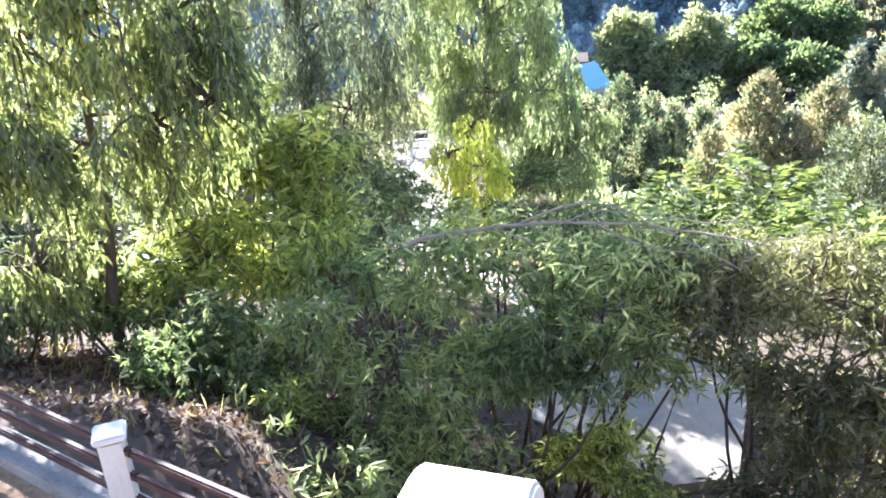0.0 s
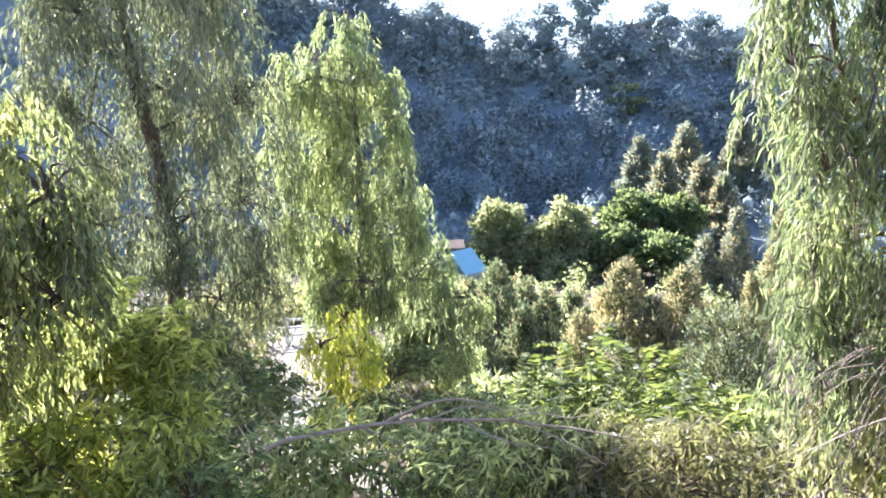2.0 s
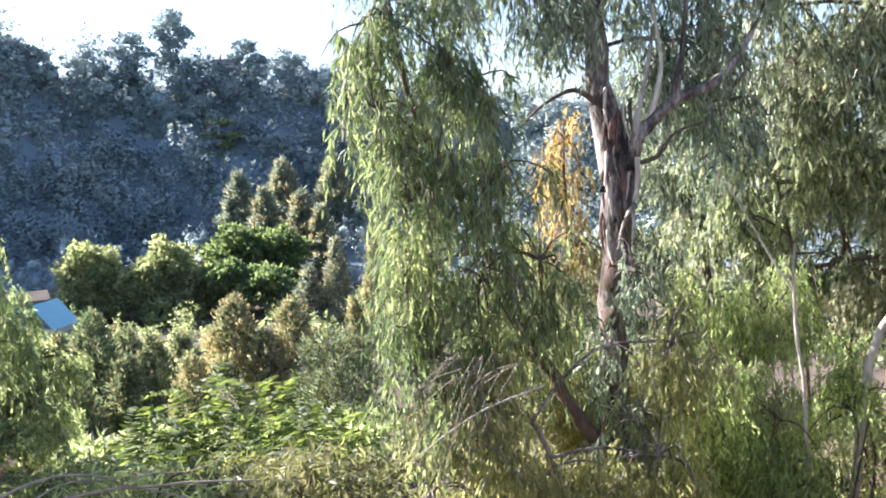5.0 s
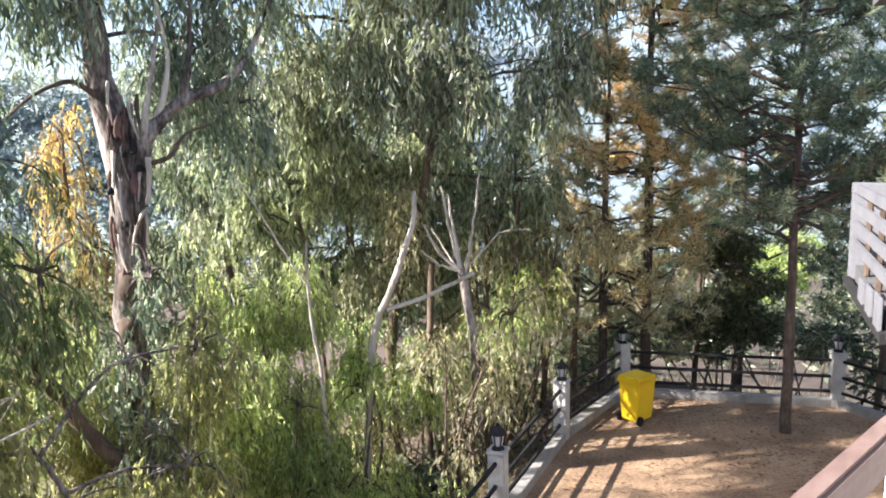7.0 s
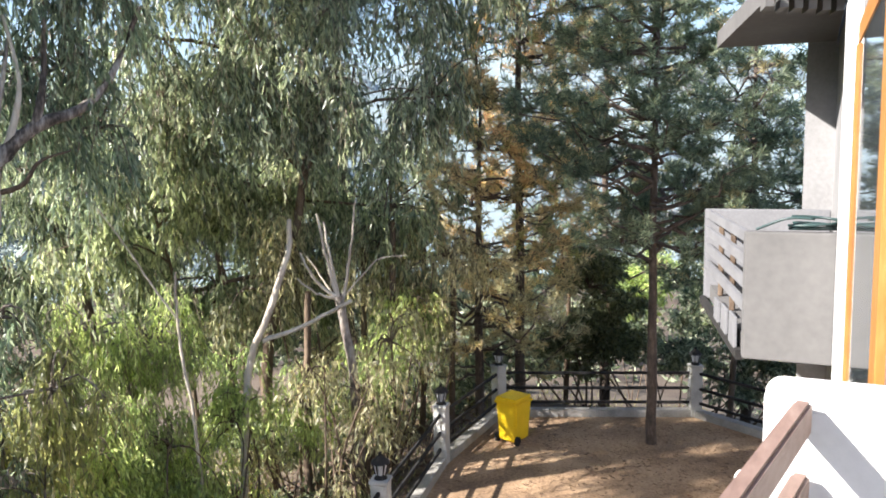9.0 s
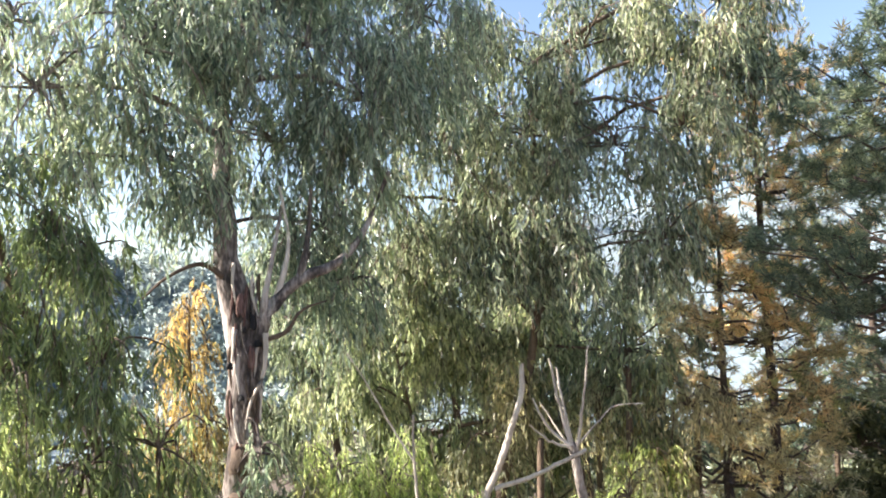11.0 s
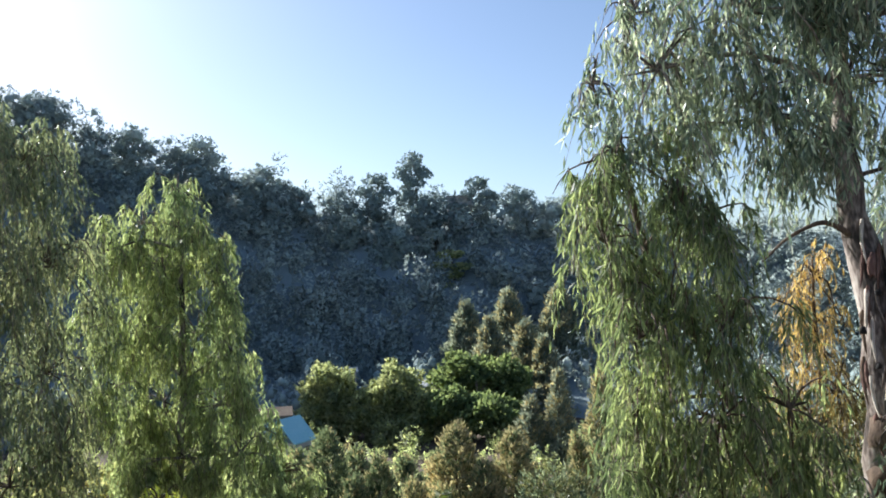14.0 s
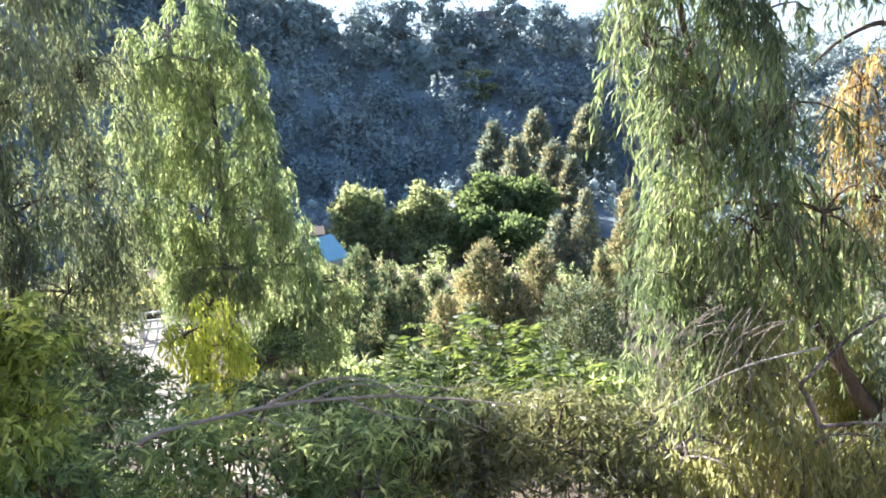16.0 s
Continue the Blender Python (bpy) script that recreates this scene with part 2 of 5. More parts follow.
ROOF_GREY = solid_material("pale_roof", [(0.3, (0.36, 0.37, 0.39)), (0.7, (0.50, 0.51, 0.53))], 0.5, 5, 0.6, 0.2)
WALL_FAR = solid_material("far_plaster", [(0.3, (0.42, 0.40, 0.37)), (0.7, (0.55, 0.53, 0.50))], 0.5, 5, 0.9, 0.2)
GREEN_HOSE = solid_material("green_hose", [(0.3, (0.012, 0.03, 0.03)), (0.7, (0.03, 0.06, 0.058))], 5, 20, 0.4, 0.05)


def glass_material():
    m, nt, out = fresh("window_glass")
    bs = nt.nodes.new("ShaderNodeBsdfPrincipled")
    bs.inputs["Base Color"].default_value = (0.30, 0.34, 0.36, 1)
    bs.inputs["Roughness"].default_value, bs.inputs["Transmission Weight"].default_value, bs.inputs["IOR"].default_value = 0.03, 0.8, 1.45
    nt.links.new(bs.outputs["BSDF"], out.inputs["Surface"])
    return m


GLASS = glass_material()


# ---- building blocks ----
def polar(az, el, d):
    """A point d metres off on the plan, az degrees to the left of +y, el degrees above the eye's level."""
    a = radians(az)
    return np.array((-math.sin(a) * d, math.cos(a) * d, EYE + d * math.tan(radians(el))))


def mesh_of(name, verts, faces, material, smooth=False):
    """A mesh from numpy vertices (n, 3) and faces (m, 3 or 4)."""
    me = bpy.data.meshes.new(name)
    verts, faces = np.asarray(verts, np.float32), np.asarray(faces, np.int32)
    m, k = faces.shape
    me.vertices.add(len(verts))
    me.vertices.foreach_set("co", verts.ravel())
    me.loops.add(m * k)
    me.loops.foreach_set("vertex_index", faces.ravel())
    me.polygons.add(m)
    me.polygons.foreach_set("loop_start", np.arange(0, m * k, k, dtype=np.int32))
    if smooth:
        me.polygons.foreach_set("use_smooth", np.ones(m, bool))
    me.materials.append(material)
    me.update(calc_edges=True)
    return me


def hang(name, me, parent, label=""):
    ob = new(name, me)
    if parent is not None:
        ob.parent = parent
        ob.matrix_parent_inverse = parent.matrix_basis.inverted()
    return tagged(ob, label)


def part(name, bm, material, parent, label=""):
    me = bpy.data.meshes.new(name)
    bm.to_mesh(me)
    bm.free()
    me.materials.append(material)
    return hang(name, me, parent, label)


def thing(name, at, label, category, group="", kind=""):
    ob = new(name)
    ob.empty_display_size = 0.2
    ob.location = at
    ob.matrix_basis = Matrix.Translation(at)
    return tagged(ob, label, category, group, kind)


def tube(path, radii, sides=8, wobble=0.0, rng=None):
    """Vertices and faces of a tapered tube along a path (n, 3)."""
    path, radii = np.asarray(path, float), np.asarray(radii, float)
    n = len(path)
    tan = np.gradient(path, axis=0)
    tan /= np.linalg.norm(tan, axis=1, keepdims=True) + 1e-9
    ref = np.where(np.abs(tan[:, 2:3]) > 0.9, np.array([[1.0, 0, 0]]), np.array([[0, 0, 1.0]]))
    u = np.cross(tan, ref)
    u /= np.linalg.norm(u, axis=1, keepdims=True) + 1e-9
    v = np.cross(tan, u)
    ang = np.linspace(0, 2 * np.pi, sides, endpoint=False)
    r = radii[:, None] * np.ones((n, sides))
    if wobble and rng is not None:
        r *= 1 + wobble * rng.standard_normal((n, sides))
    verts = path[:, None] + r[..., None] * (np.cos(ang)[None, :, None] * u[:, None] + np.sin(ang)[None, :, None] * v[:, None])
    i, j = np.meshgrid(np.arange(n - 1), np.arange(sides), indexing="ij")
    k = (j + 1) % sides
    faces = np.stack([i * sides + j, i * sides + k, (i + 1) * sides + k, (i + 1) * sides + j], -1).reshape(-1, 4)
    return verts.reshape(-1, 3), faces


def joined(pieces):
    vs, fs, n = [], [], 0
    for v, f in pieces:
        vs.append(v)
        fs.append(f + n)
        n += len(v)
    return np.concatenate(vs), np.concatenate(fs)


def smooth_path(points, n=14):
    """A rounded curve through a few points."""
    p = np.asarray(points, float)
    s = np.linspace(0, len(p) - 1, n)
    i = np.clip(s.astype(int), 0, len(p) - 2)
    f = (s - i)[:, None]
    a, b, c, d = p[np.clip(i - 1, 0, None)], p[i], p[i + 1], p[np.clip(i + 2, None, len(p) - 1)]
    return 0.5 * (2 * b + (c - a) * f + (2 * a - 5 * b + 4 * c - d) * f**2 + (3 * b - a - 3 * c + d) * f**3)


def unit(v):
    return v / (np.linalg.norm(v, axis=-1, keepdims=True) + 1e-9)


def blades(at, way, length, width, rng, fold=0.25, bend=0.15):
    """Narrow leaves: base, two shoulders and tip, each its own island."""
    n = len(at)
    way = unit(way)
    side = unit(np.cross(way, unit(rng.standard_normal((n, 3)))))
    up = np.cross(side, way)
    length, width = np.broadcast_to(length, n)[:, None], np.broadcast_to(width, n)[:, None]
    mid = at + way * length * 0.42 + up * length * bend * rng.uniform(-1, 1, (n, 1))
    tip = at + way * length
    lift = up * width * fold
    verts = np.stack([at, mid + side * width * 0.5 + lift, tip, mid - side * width * 0.5 + lift], 1).reshape(-1, 3)
    return verts, np.arange(4 * n).reshape(n, 4)


def in_clumps(clumps, n, rng, shell=0.55):
    """n points within ellipsoids (x, y, z, rx, ry, rz), more of them near the skin; and their way outward."""
    c = np.asarray(clumps, float)
    weight = (c[:, 3] * c[:, 4] * c[:, 5]) ** (2 / 3)
    pick = rng.choice(len(c), n, p=weight / weight.sum())
    d = unit(rng.standard_normal((n, 3)))
    r = np.where(rng.random(n) < shell, rng.uniform(0.8, 1.05, n), rng.random(n) ** 0.5)
    lump = 1 + 0.22 * np.sin(d[:, 0] * 5 + pick) * np.cos(d[:, 2] * 4 + pick * 2) + 0.15 * np.sin(d[:, 1] * 9 + pick)
    return c[pick, :3] + d * c[pick, 3:] * (r * lump)[:, None], d, pick


def weeping_leaves(clumps, n, rng, leaf=(0.2, 0.026), strand=(0.5, 1.3), per=9, out=0.35, fall=1.0):
    """Hanging strands with narrow leaves along them. Returns leaves and the strands' twigs."""
    p, d, _ = in_clumps(clumps, n, rng)
    length = rng.uniform(*strand, n)
    flat = unit(d * (1, 1, 0.25) + rng.standard_normal((n, 3)) * 0.4) * (1, 1, 0.3)
    s = np.linspace(0, 1, 4)[None, :, None]
    curve = p[:, None] + flat[:, None] * (length * out)[:, None, None] * (s * (1.6 - 0.6 * s)) + np.array((0, 0, -1.0)) * length[:, None, None] * (fall * s**1.6 - (1 - fall) * 0.7 * s)
    f = np.sort(rng.random((n, per)), 1) * 0.96
    k = np.clip((f * 3).astype(int), 0, 2)
    g = (f * 3 - k)[..., None]
    rows = np.arange(n)[:, None]
    at = curve[rows, k] * (1 - g) + curve[rows, k + 1] * g
    way = unit(curve[rows, k + 1] - curve[rows, k]) * 0.5 + np.array((0, 0, -0.85 * fall)) + rng.standard_normal((n, per, 3)) * (0.8 - 0.36 * fall)
    m = n * per
    lv = blades(at.reshape(-1, 3), way.reshape(-1, 3), leaf[0] * rng.uniform(0.6, 1.25, m), leaf[1] * rng.uniform(0.7, 1.3, m), rng)
    # twigs: thin three-sided strands
    few = curve[rng.random(n) < 0.45][:, ::3]
    ang = np.array((0, 2.1, 4.2))
    ring = np.stack([np.cos(ang), np.sin(ang), 0 * ang], -1) * 0.006
    tv = few[:, :, None] + ring[None, None] * np.array((1, 0.4))[None, :, None, None]
    quad = np.array([(j, (j + 1) % 3, 3 + (j + 1) % 3, 3 + j) for j in range(3)])
    tf = (np.arange(len(few))[:, None, None] * 6 + quad[None]).reshape(-1, 4)
    return lv, (tv.reshape(-1, 3), tf)


def tuft_leaves(clumps, n, rng, leaf=(0.16, 0.02), per=9, lift=0.35, spread=1.0):
    """Tufts of blades that spread from points, turned a little upward."""
    p, d, _ = in_clumps(clumps, n, rng, 0.65)
    way = d[:, None] * 0.7 + np.array((0, 0, lift)) + rng.standard_normal((n, per, 3)) * spread
    m = n * per
    at = np.repeat(p, per, 0) + rng.standard_normal((m, 3)) * leaf[0] * 0.15
    return blades(at, way.reshape(-1, 3), leaf[0] * rng.uniform(0.6, 1.2, m), leaf[1] * rng.uniform(0.7, 1.3, m), rng)


def lump_masses(lumps, rng, rough=0.16, detail=2):
    """Closed, knobbly crowns: a ball for each lump, its skin pushed in and out, open below."""
    bm = bmesh.new()
    bmesh.ops.create_icosphere(bm, subdivisions=detail, radius=1.0)
    way = np.array([v.co for v in bm.verts])
    tri = np.array([[v.index for v in f.verts] for f in bm.faces if f.calc_center_median().z > -0.5])
    bm.free()
    c = np.asarray(lumps, float)
    out = np.zeros((len(c), len(way)))
    for k in range(7):
        wave = unit(rng.standard_normal(3)) * (2.5 + 1.6 * k)
        out += np.sin((way @ wave)[None] + rng.uniform(0, 6.28, (len(c), 1))) / (1 + 0.35 * k)
    v = c[:, None, :3] + way[None] * c[:, None, 3:] * (1 + rough * out)[..., None]
    f = tri[None] + (np.arange(len(c)) * len(way))[:, None, None]
    return v.reshape(-1, 3), f.reshape(-1, 3)


def clump(az, el, d, rw, rh, rd=None):
    """An ellipsoid of foliage: where it lies, half its width, half its height, half its depth."""
    x, y, z = polar(az, el, d)
    return (x, y, z, rw, rd or rw, rh)


def broken(clumps, k, rng, size=(0.22, 0.40), slim=1.0):
    """Each ellipsoid broken into k smaller ones, with gaps between; and the branchlets that carry them."""
    small, pieces = [], []
    for x, y, z, rx, ry, rz in clumps:
        d = unit(rng.standard_normal((k, 3))) * rng.uniform(0.35, 0.95, (k, 1))
        for o in d:
            q = rng.uniform(*size)
            at = np.array((x, y, z)) + o * (rx, ry, rz)
            small.append((*at, rx * q * slim, ry * q * slim, rz * q * 0.8 / slim))
            mid = np.array((x, y, z)) * 0.5 + at * 0.5 + np.array((0, 0, 0.15 * rz)) + rng.standard_normal(3) * 0.08 * rx
            pieces.append(tube(smooth_path([(x, y, z), mid, at, at + (at - mid) * 0.6 - (0, 0, 0.2 * rz)], 7), np.linspace(0.022, 0.005, 7), 4))
    return small, joined(pieces)


def add_limbs(parent, trunk, clumps, radius, material, rng, limit=14):
    """A limb from the trunk to each clump."""
    trunk = np.asarray(trunk)
    for c in clumps[:limit]:
        goal = np.array(c[:3])
        below = trunk[trunk[:, 2] < goal[2] + 0.3]
        base = below[-1] if len(below) else trunk[0]
        reach = np.linalg.norm(goal - base)
        if len(below) > 2:
            j = max(1, len(below) - 1 - int(rng.integers(0, 3)))
            base = below[j]
        mid = base * 0.5 + goal * 0.5 + np.array((0, 0, 0.12 * reach)) + rng.standard_normal(3) * 0.06 * reach
        end = goal + (goal - mid) * 0.35
        path = smooth_path([base, mid, goal, end], 10)
        r = min(radius, 0.016 * reach + 0.014)
        v, f = tube(path, np.linspace(r, 0.006, len(path)), 6)
        hang("limb", mesh_of("limb", v, f, material, True), parent)


def grow(name, label, trunk, radii, clumps, crown, bark, rng, leaves, category="tree", group="", twigs=None, limb_radius=0.06, limbs=14, crown_label=""):
    """A tree: trunk, limbs and a crown of single leaves, in one thing."""
    base = np.asarray(trunk[0], float)
    top = thing(name, tuple(base), label, category, group)
    path = smooth_path(trunk, 22)
    path[1:] += rng.standard_normal((21, 3)) * (radii[0] * 0.18, radii[0] * 0.18, 0)
    v, f = tube(path, np.interp(np.linspace(0, 1, 22), np.linspace(0, 1, len(radii)), radii), 12, 0.05, rng)
    hang("trunk", mesh_of("trunk", v, f, bark, True), top)
    add_limbs(top, path, clumps, limb_radius, bark, rng, limbs)
    v, f = leaves
    hang("crown", mesh_of("crown", v, f, crown), top, crown_label)
    if twigs is not None:
        v, f = twigs
        tagged(hang("twig_spray", mesh_of("twig_spray", v, f, TWIG), top), kind="stuff")
    return top


def box(bm, lo, hi, bevel=0.0):
    r = bmesh.ops.create_cube(bm, size=1.0)
    lo, hi = Vector(lo), Vector(hi)
    for v in r["verts"]:
        v.co = Vector((lo[k] + (v.co[k] + 0.5) * (hi[k] - lo[k]) for k in range(3)))
    if bevel:
        bmesh.ops.bevel(bm, geom=list({e for v in r["verts"] for e in v.link_edges}), offset=bevel, segments=2, affect="EDGES", clamp_overlap=True)


def beam(a, b, width, height, bevel=0.0):
    """A bar of that section from a to b."""
    a, b = Vector(a), Vector(b)
    bm = bmesh.new()
    box(bm, (0, -width / 2, -height / 2), ((b - a).length, width / 2, height / 2), bevel)
    turn = (b - a).to_track_quat("X", "Z").to_matrix().to_4x4()
    bmesh.ops.transform(bm, matrix=Matrix.Translation(a) @ turn, verts=bm.verts)
    return bm


def prism(points, z0, z1, bevel=0.0):
    """An upright block over a plan outline."""
    bm = bmesh.new()
    low = bm.faces.new([bm.verts.new((x, y, z0)) for x, y in points])
    r = bmesh.ops.extrude_face_region(bm, geom=[low])
    for v in r["geom"]:
        if isinstance(v, bmesh.types.BMVert):
            v.co.z = z1
    bmesh.ops.recalc_face_normals(bm, faces=bm.faces)
    if bevel:
        bmesh.ops.bevel(bm, geom=list(bm.edges), offset=bevel, segments=3, affect="EDGES", clamp_overlap=True)
    return bm


# ---- ground ----
FENCE = [(-0.6, 3.3), (8.8, 5.42), (12.05, 6.05), (14.9, 6.05), (16.45, 2.2), (15.3, 0.2)]


def edge_y(x):
    return np.interp(x, [-30, -5, -0.6, 8.8, 12.05, 16, 40], [6.0, 4.0, 3.3, 5.42, 6.05, 6.3, 9.0])


def ridge(az):
    return np.interp(az, [-120, -70, -50, -32, -20, -10, 0, 6, 10, 18, 26, 40, 80, 140], [4.0, 8.0, 6.0, 3.2, 3.6, 5.4, 6.4, 6.0, 7.6, 10.2, 12.0, 13, 8, 2])


def ground_height(x, y):
    x, y = np.asarray(x, float), np.asarray(y, float)
    d = np.hypot(x, y)
    az = np.degrees(np.arctan2(-x, y))
    s = np.maximum(y - edge_y(x), x - 17.0)
    flat = np.interp(s, [-2, 0.2, 4.0, 6.0, 28, 42, 58, 110, 122], [-0.35, -0.35, -1.9, -2.45, -2.6, -7.5, -11, -14, -13])
    steep = np.interp(s, [-2, 0.2, 4.0, 6.0, 9, 16, 30, 58, 110, 122], [-0.35, -0.35, -1.9, -2.45, -3.0, -6.0, -9.5, -12.5, -15, -13])
    near = steep + (flat - steep) * np.clip((az - 5) / 6, 0, 1)
    rise = np.clip((-x - 2.2) / 2.5, 0, 1) * np.clip(1 - (s + 1) / 14, 0, 1)
    near = near + rise * 2.0
    top = EYE + 195 * np.tan(np.radians(ridge(az)))
    far = np.interp(d, [148, 157, 195, 260, 620, 3000], [0, 0.05, 1, 0.95, 0.5, 0.25])
    h = near + np.where(s > 0, far, 0) * (top + 13)
    bumps = 0.6 * np.sin(x * 0.13 + 1) * np.cos(y * 0.11) + 0.3 * np.sin(x * 0.41) * np.sin(y * 0.37 + 2)
    return h + bumps * np.clip((d - 25) / 60, 0, 4)


def build_ground():
    rr = np.concatenate([[0.01], np.arange(0.7, 36, 0.7), np.geomspace(36.5, 4500, 75)])
    aa = np.radians(np.arange(0, 360, 1.5))
    R, A = np.meshgrid(rr, aa, indexing="ij")
    x, y = -np.sin(A) * R, np.cos(A) * R
    z = ground_height(x, y)
    v = np.stack([x, y, z], -1).reshape(-1, 3)
    n, k = R.shape
    i, j = np.meshgrid(np.arange(n - 1), np.arange(k), indexing="ij")
    f = np.stack([i * k + j, (i + 1) * k + j, (i + 1) * k + (j + 1) % k, i * k + (j + 1) % k], -1).reshape(-1, 4)
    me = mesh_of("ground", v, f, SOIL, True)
    me.materials.append(FLOOR_HAZE)
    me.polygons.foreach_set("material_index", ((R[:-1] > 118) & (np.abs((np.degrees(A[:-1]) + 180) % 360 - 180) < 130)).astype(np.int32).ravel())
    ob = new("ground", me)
    tagged(ob, "dry brown earth slope with sparse grass and leaf litter", "ground", kind="structure")


build_ground()

# pale dusty yard below the bank
rng = np.random.default_rng(5)
yard_outline = [(-5.4, 12.4), (-3.5, 11.0), (-0.3, 9.4), (0.6, 9.8), (0.8, 12), (0.2, 13.4), (-3.8, 15), (-7.6, 21.5), (-10.4, 29.5), (-13.4, 30), (-9.0, 21)]
yard = part("yard", prism(yard_outline, -2.9, -2.28), YARD, None)
tagged(yard, "pale sunlit dusty yard at the foot of the bank", "yard", kind="structure")

# terrace of trodden earth with its kerb
tp = [(-0.6, 3.2), (8.8, 5.32), (12.0, 5.95), (14.8, 5.95), (16.35, 2.2), (15.2, 0.1), (15.2, -6), (-2.4, -6), (-2.4, 3.5)]
terrace = part("terrace", prism(tp, -0.5, 0.0), TERRACE, None)
tagged(terrace, "brown trodden earth terrace floor dappled with tree shade", "terrace", kind="structure")


def fence_run(points, z=0.0):
    """Kerb, posts with lanterns and three rails along a line."""
    for (x0, y0), (x1, y1) in zip(points, points[1:]):
        kerb = part("kerb", beam((x0, y0, z + 0.07), (x1, y1, z + 0.07), 0.21, 0.17, 0.012), CONCRETE, None)
        tagged(kerb, "pale concrete kerb under the terrace railing", "kerb", kind="structure")
        fence = thing("fence", (x0, y0, z + 0.16), "black iron three-rail fence on the concrete kerb", "fence", "terrace railing")
        for h in (0.30, 0.61, 0.94):
            part("rail", beam((x0, y0, z + h), (x1, y1, z + h), 0.05, 0.06, 0.01), BLACK_IRON, fence)


def lantern(at):
    x, y, z = at
    lamp = thing("lantern", at, "small black post lantern with a glass body and pointed cap", "lamp", "post lanterns")
    bm = bmesh.new()
    bmesh.ops.create_cone(bm, cap_ends=True, segments=8, radius1=0.10, radius2=0.06, depth=0.06, matrix=Matrix.Translation((x, y, z + 0.03)))
    part("base", bm, BLACK_IRON, lamp)
    bm = bmesh.new()
    bmesh.ops.create_cone(bm, cap_ends=True, segments=6, radius1=0.07, radius2=0.11, depth=0.17, matrix=Matrix.Translation((x, y, z + 0.145)))
    part("glass_body", bm, ROOF_GREY, lamp, "frosted glass body")
    for k in range(6):
        a = k * math.pi / 3
        c, s = math.cos(a), math.sin(a)
        part("bar", beam((x + 0.073 * c, y + 0.073 * s, z + 0.06), (x + 0.113 * c, y + 0.113 * s, z + 0.23), 0.014, 0.014), BLACK_IRON, lamp)
    bm = bmesh.new()
    bmesh.ops.create_cone(bm, cap_ends=True, segments=6, radius1=0.15, radius2=0.02, depth=0.11, matrix=Matrix.Translation((x, y, z + 0.285)))
    bmesh.ops.create_uvsphere(bm, u_segments=8, v_segments=6, radius=0.028, matrix=Matrix.Translation((x, y, z + 0.355)))
    part("cap", bm, BLACK_IRON, lamp)


def fence_post(x, y, z, h, turn, lit=True, width=0.28, paint=POST_PAINT):
    ob = thing("fence_post", (x, y, z), "white painted square masonry fence post", "post", "fence posts")
    bm = bmesh.new()
    w = width / 2
    box(bm, (-w, -w, 0), (w, w, h - 0.05), 0.015)
    bmesh.ops.transform(bm, matrix=pose(x, y, z, 0, 0, turn), verts=bm.verts)
    part("shaft", bm, paint, ob)
    bm = bmesh.new()
    box(bm, (-w - 0.02, -w - 0.02, h - 0.05), (w + 0.02, w + 0.02, h), 0.012)
    bmesh.ops.transform(bm, matrix=pose(x, y, z, 0, 0, turn), verts=bm.verts)
    part("cap", bm, paint, ob)
    if lit:
        lantern((x, y, z + h))


fence_run(FENCE)
for (x, y), turn in zip(FENCE[1:5], (14, 8, -30, -60)):
    fence_post(x, y, 0, 1.12, turn, True, 0.24)


def wheelie_bin(x, y, turn):
    ob = thing("wheelie_bin", (x, y, 0), "yellow plastic wheelie bin standing by the fence", "bin")
    m = pose(x, y, 0, 0, 0, turn) @ Matrix.Diagonal((0.86, 0.86, 0.92, 1.0))

    def put(name, bm, mat, label=""):
        bmesh.ops.transform(bm, matrix=m, verts=bm.verts)
        return part(name, bm, mat, ob, label)
    bm = bmesh.new()
    box(bm, (-0.23, -0.26, 0.06), (0.23, 0.26, 0.88))
    for v in bm.verts:
        if v.co.z > 0.5:
            v.co.x *= 1.24
            v.co.y *= 1.16
    bmesh.ops.bevel(bm, geom=list(bm.edges), offset=0.03, segments=2, affect="EDGES")
    put("body", bm, YELLOW)
    bm = bmesh.new()
    box(bm, (-0.31, -0.33, 0.86), (0.31, 0.33, 0.91), 0.015)
    put("rim", bm, YELLOW)
    bm = bmesh.new()
    box(bm, (-0.30, -0.33, 0.912), (0.30, 0.34, 1.0), 0.04)
    put("lid", bm, YELLOW)
    put("handle", beam((-0.26, 0.38, 0.93), (0.26, 0.38, 0.93), 0.035, 0.035, 0.01), YELLOW)
    for s in (-1, 1):
        bm = bmesh.new()
        bmesh.ops.create_cone(bm, cap_ends=True, segments=20, radius1=0.1, radius2=0.1, depth=0.05, matrix=pose(s * 0.27, 0.24, 0.1, 0, 90, 0))
        put("wheel", bm, BLACK_IRON, "black rubber wheel")


wheelie_bin(13.62, 5.24, 75)

# upper left railing, on the higher path
LEFT = [(-6.4, 3.55), (-3.35, 2.8), (-0.3, 2.1)]
lz = 1.95
low_path = part("path", prism([(-7, 3.85), (-3.3, 2.9), (-0.9, 2.3), (-0.9, -3), (-7, -3)], -0.4, lz), TERRACE, None)
tagged(low_path, "raised earth path beside the house", "path", kind="structure")
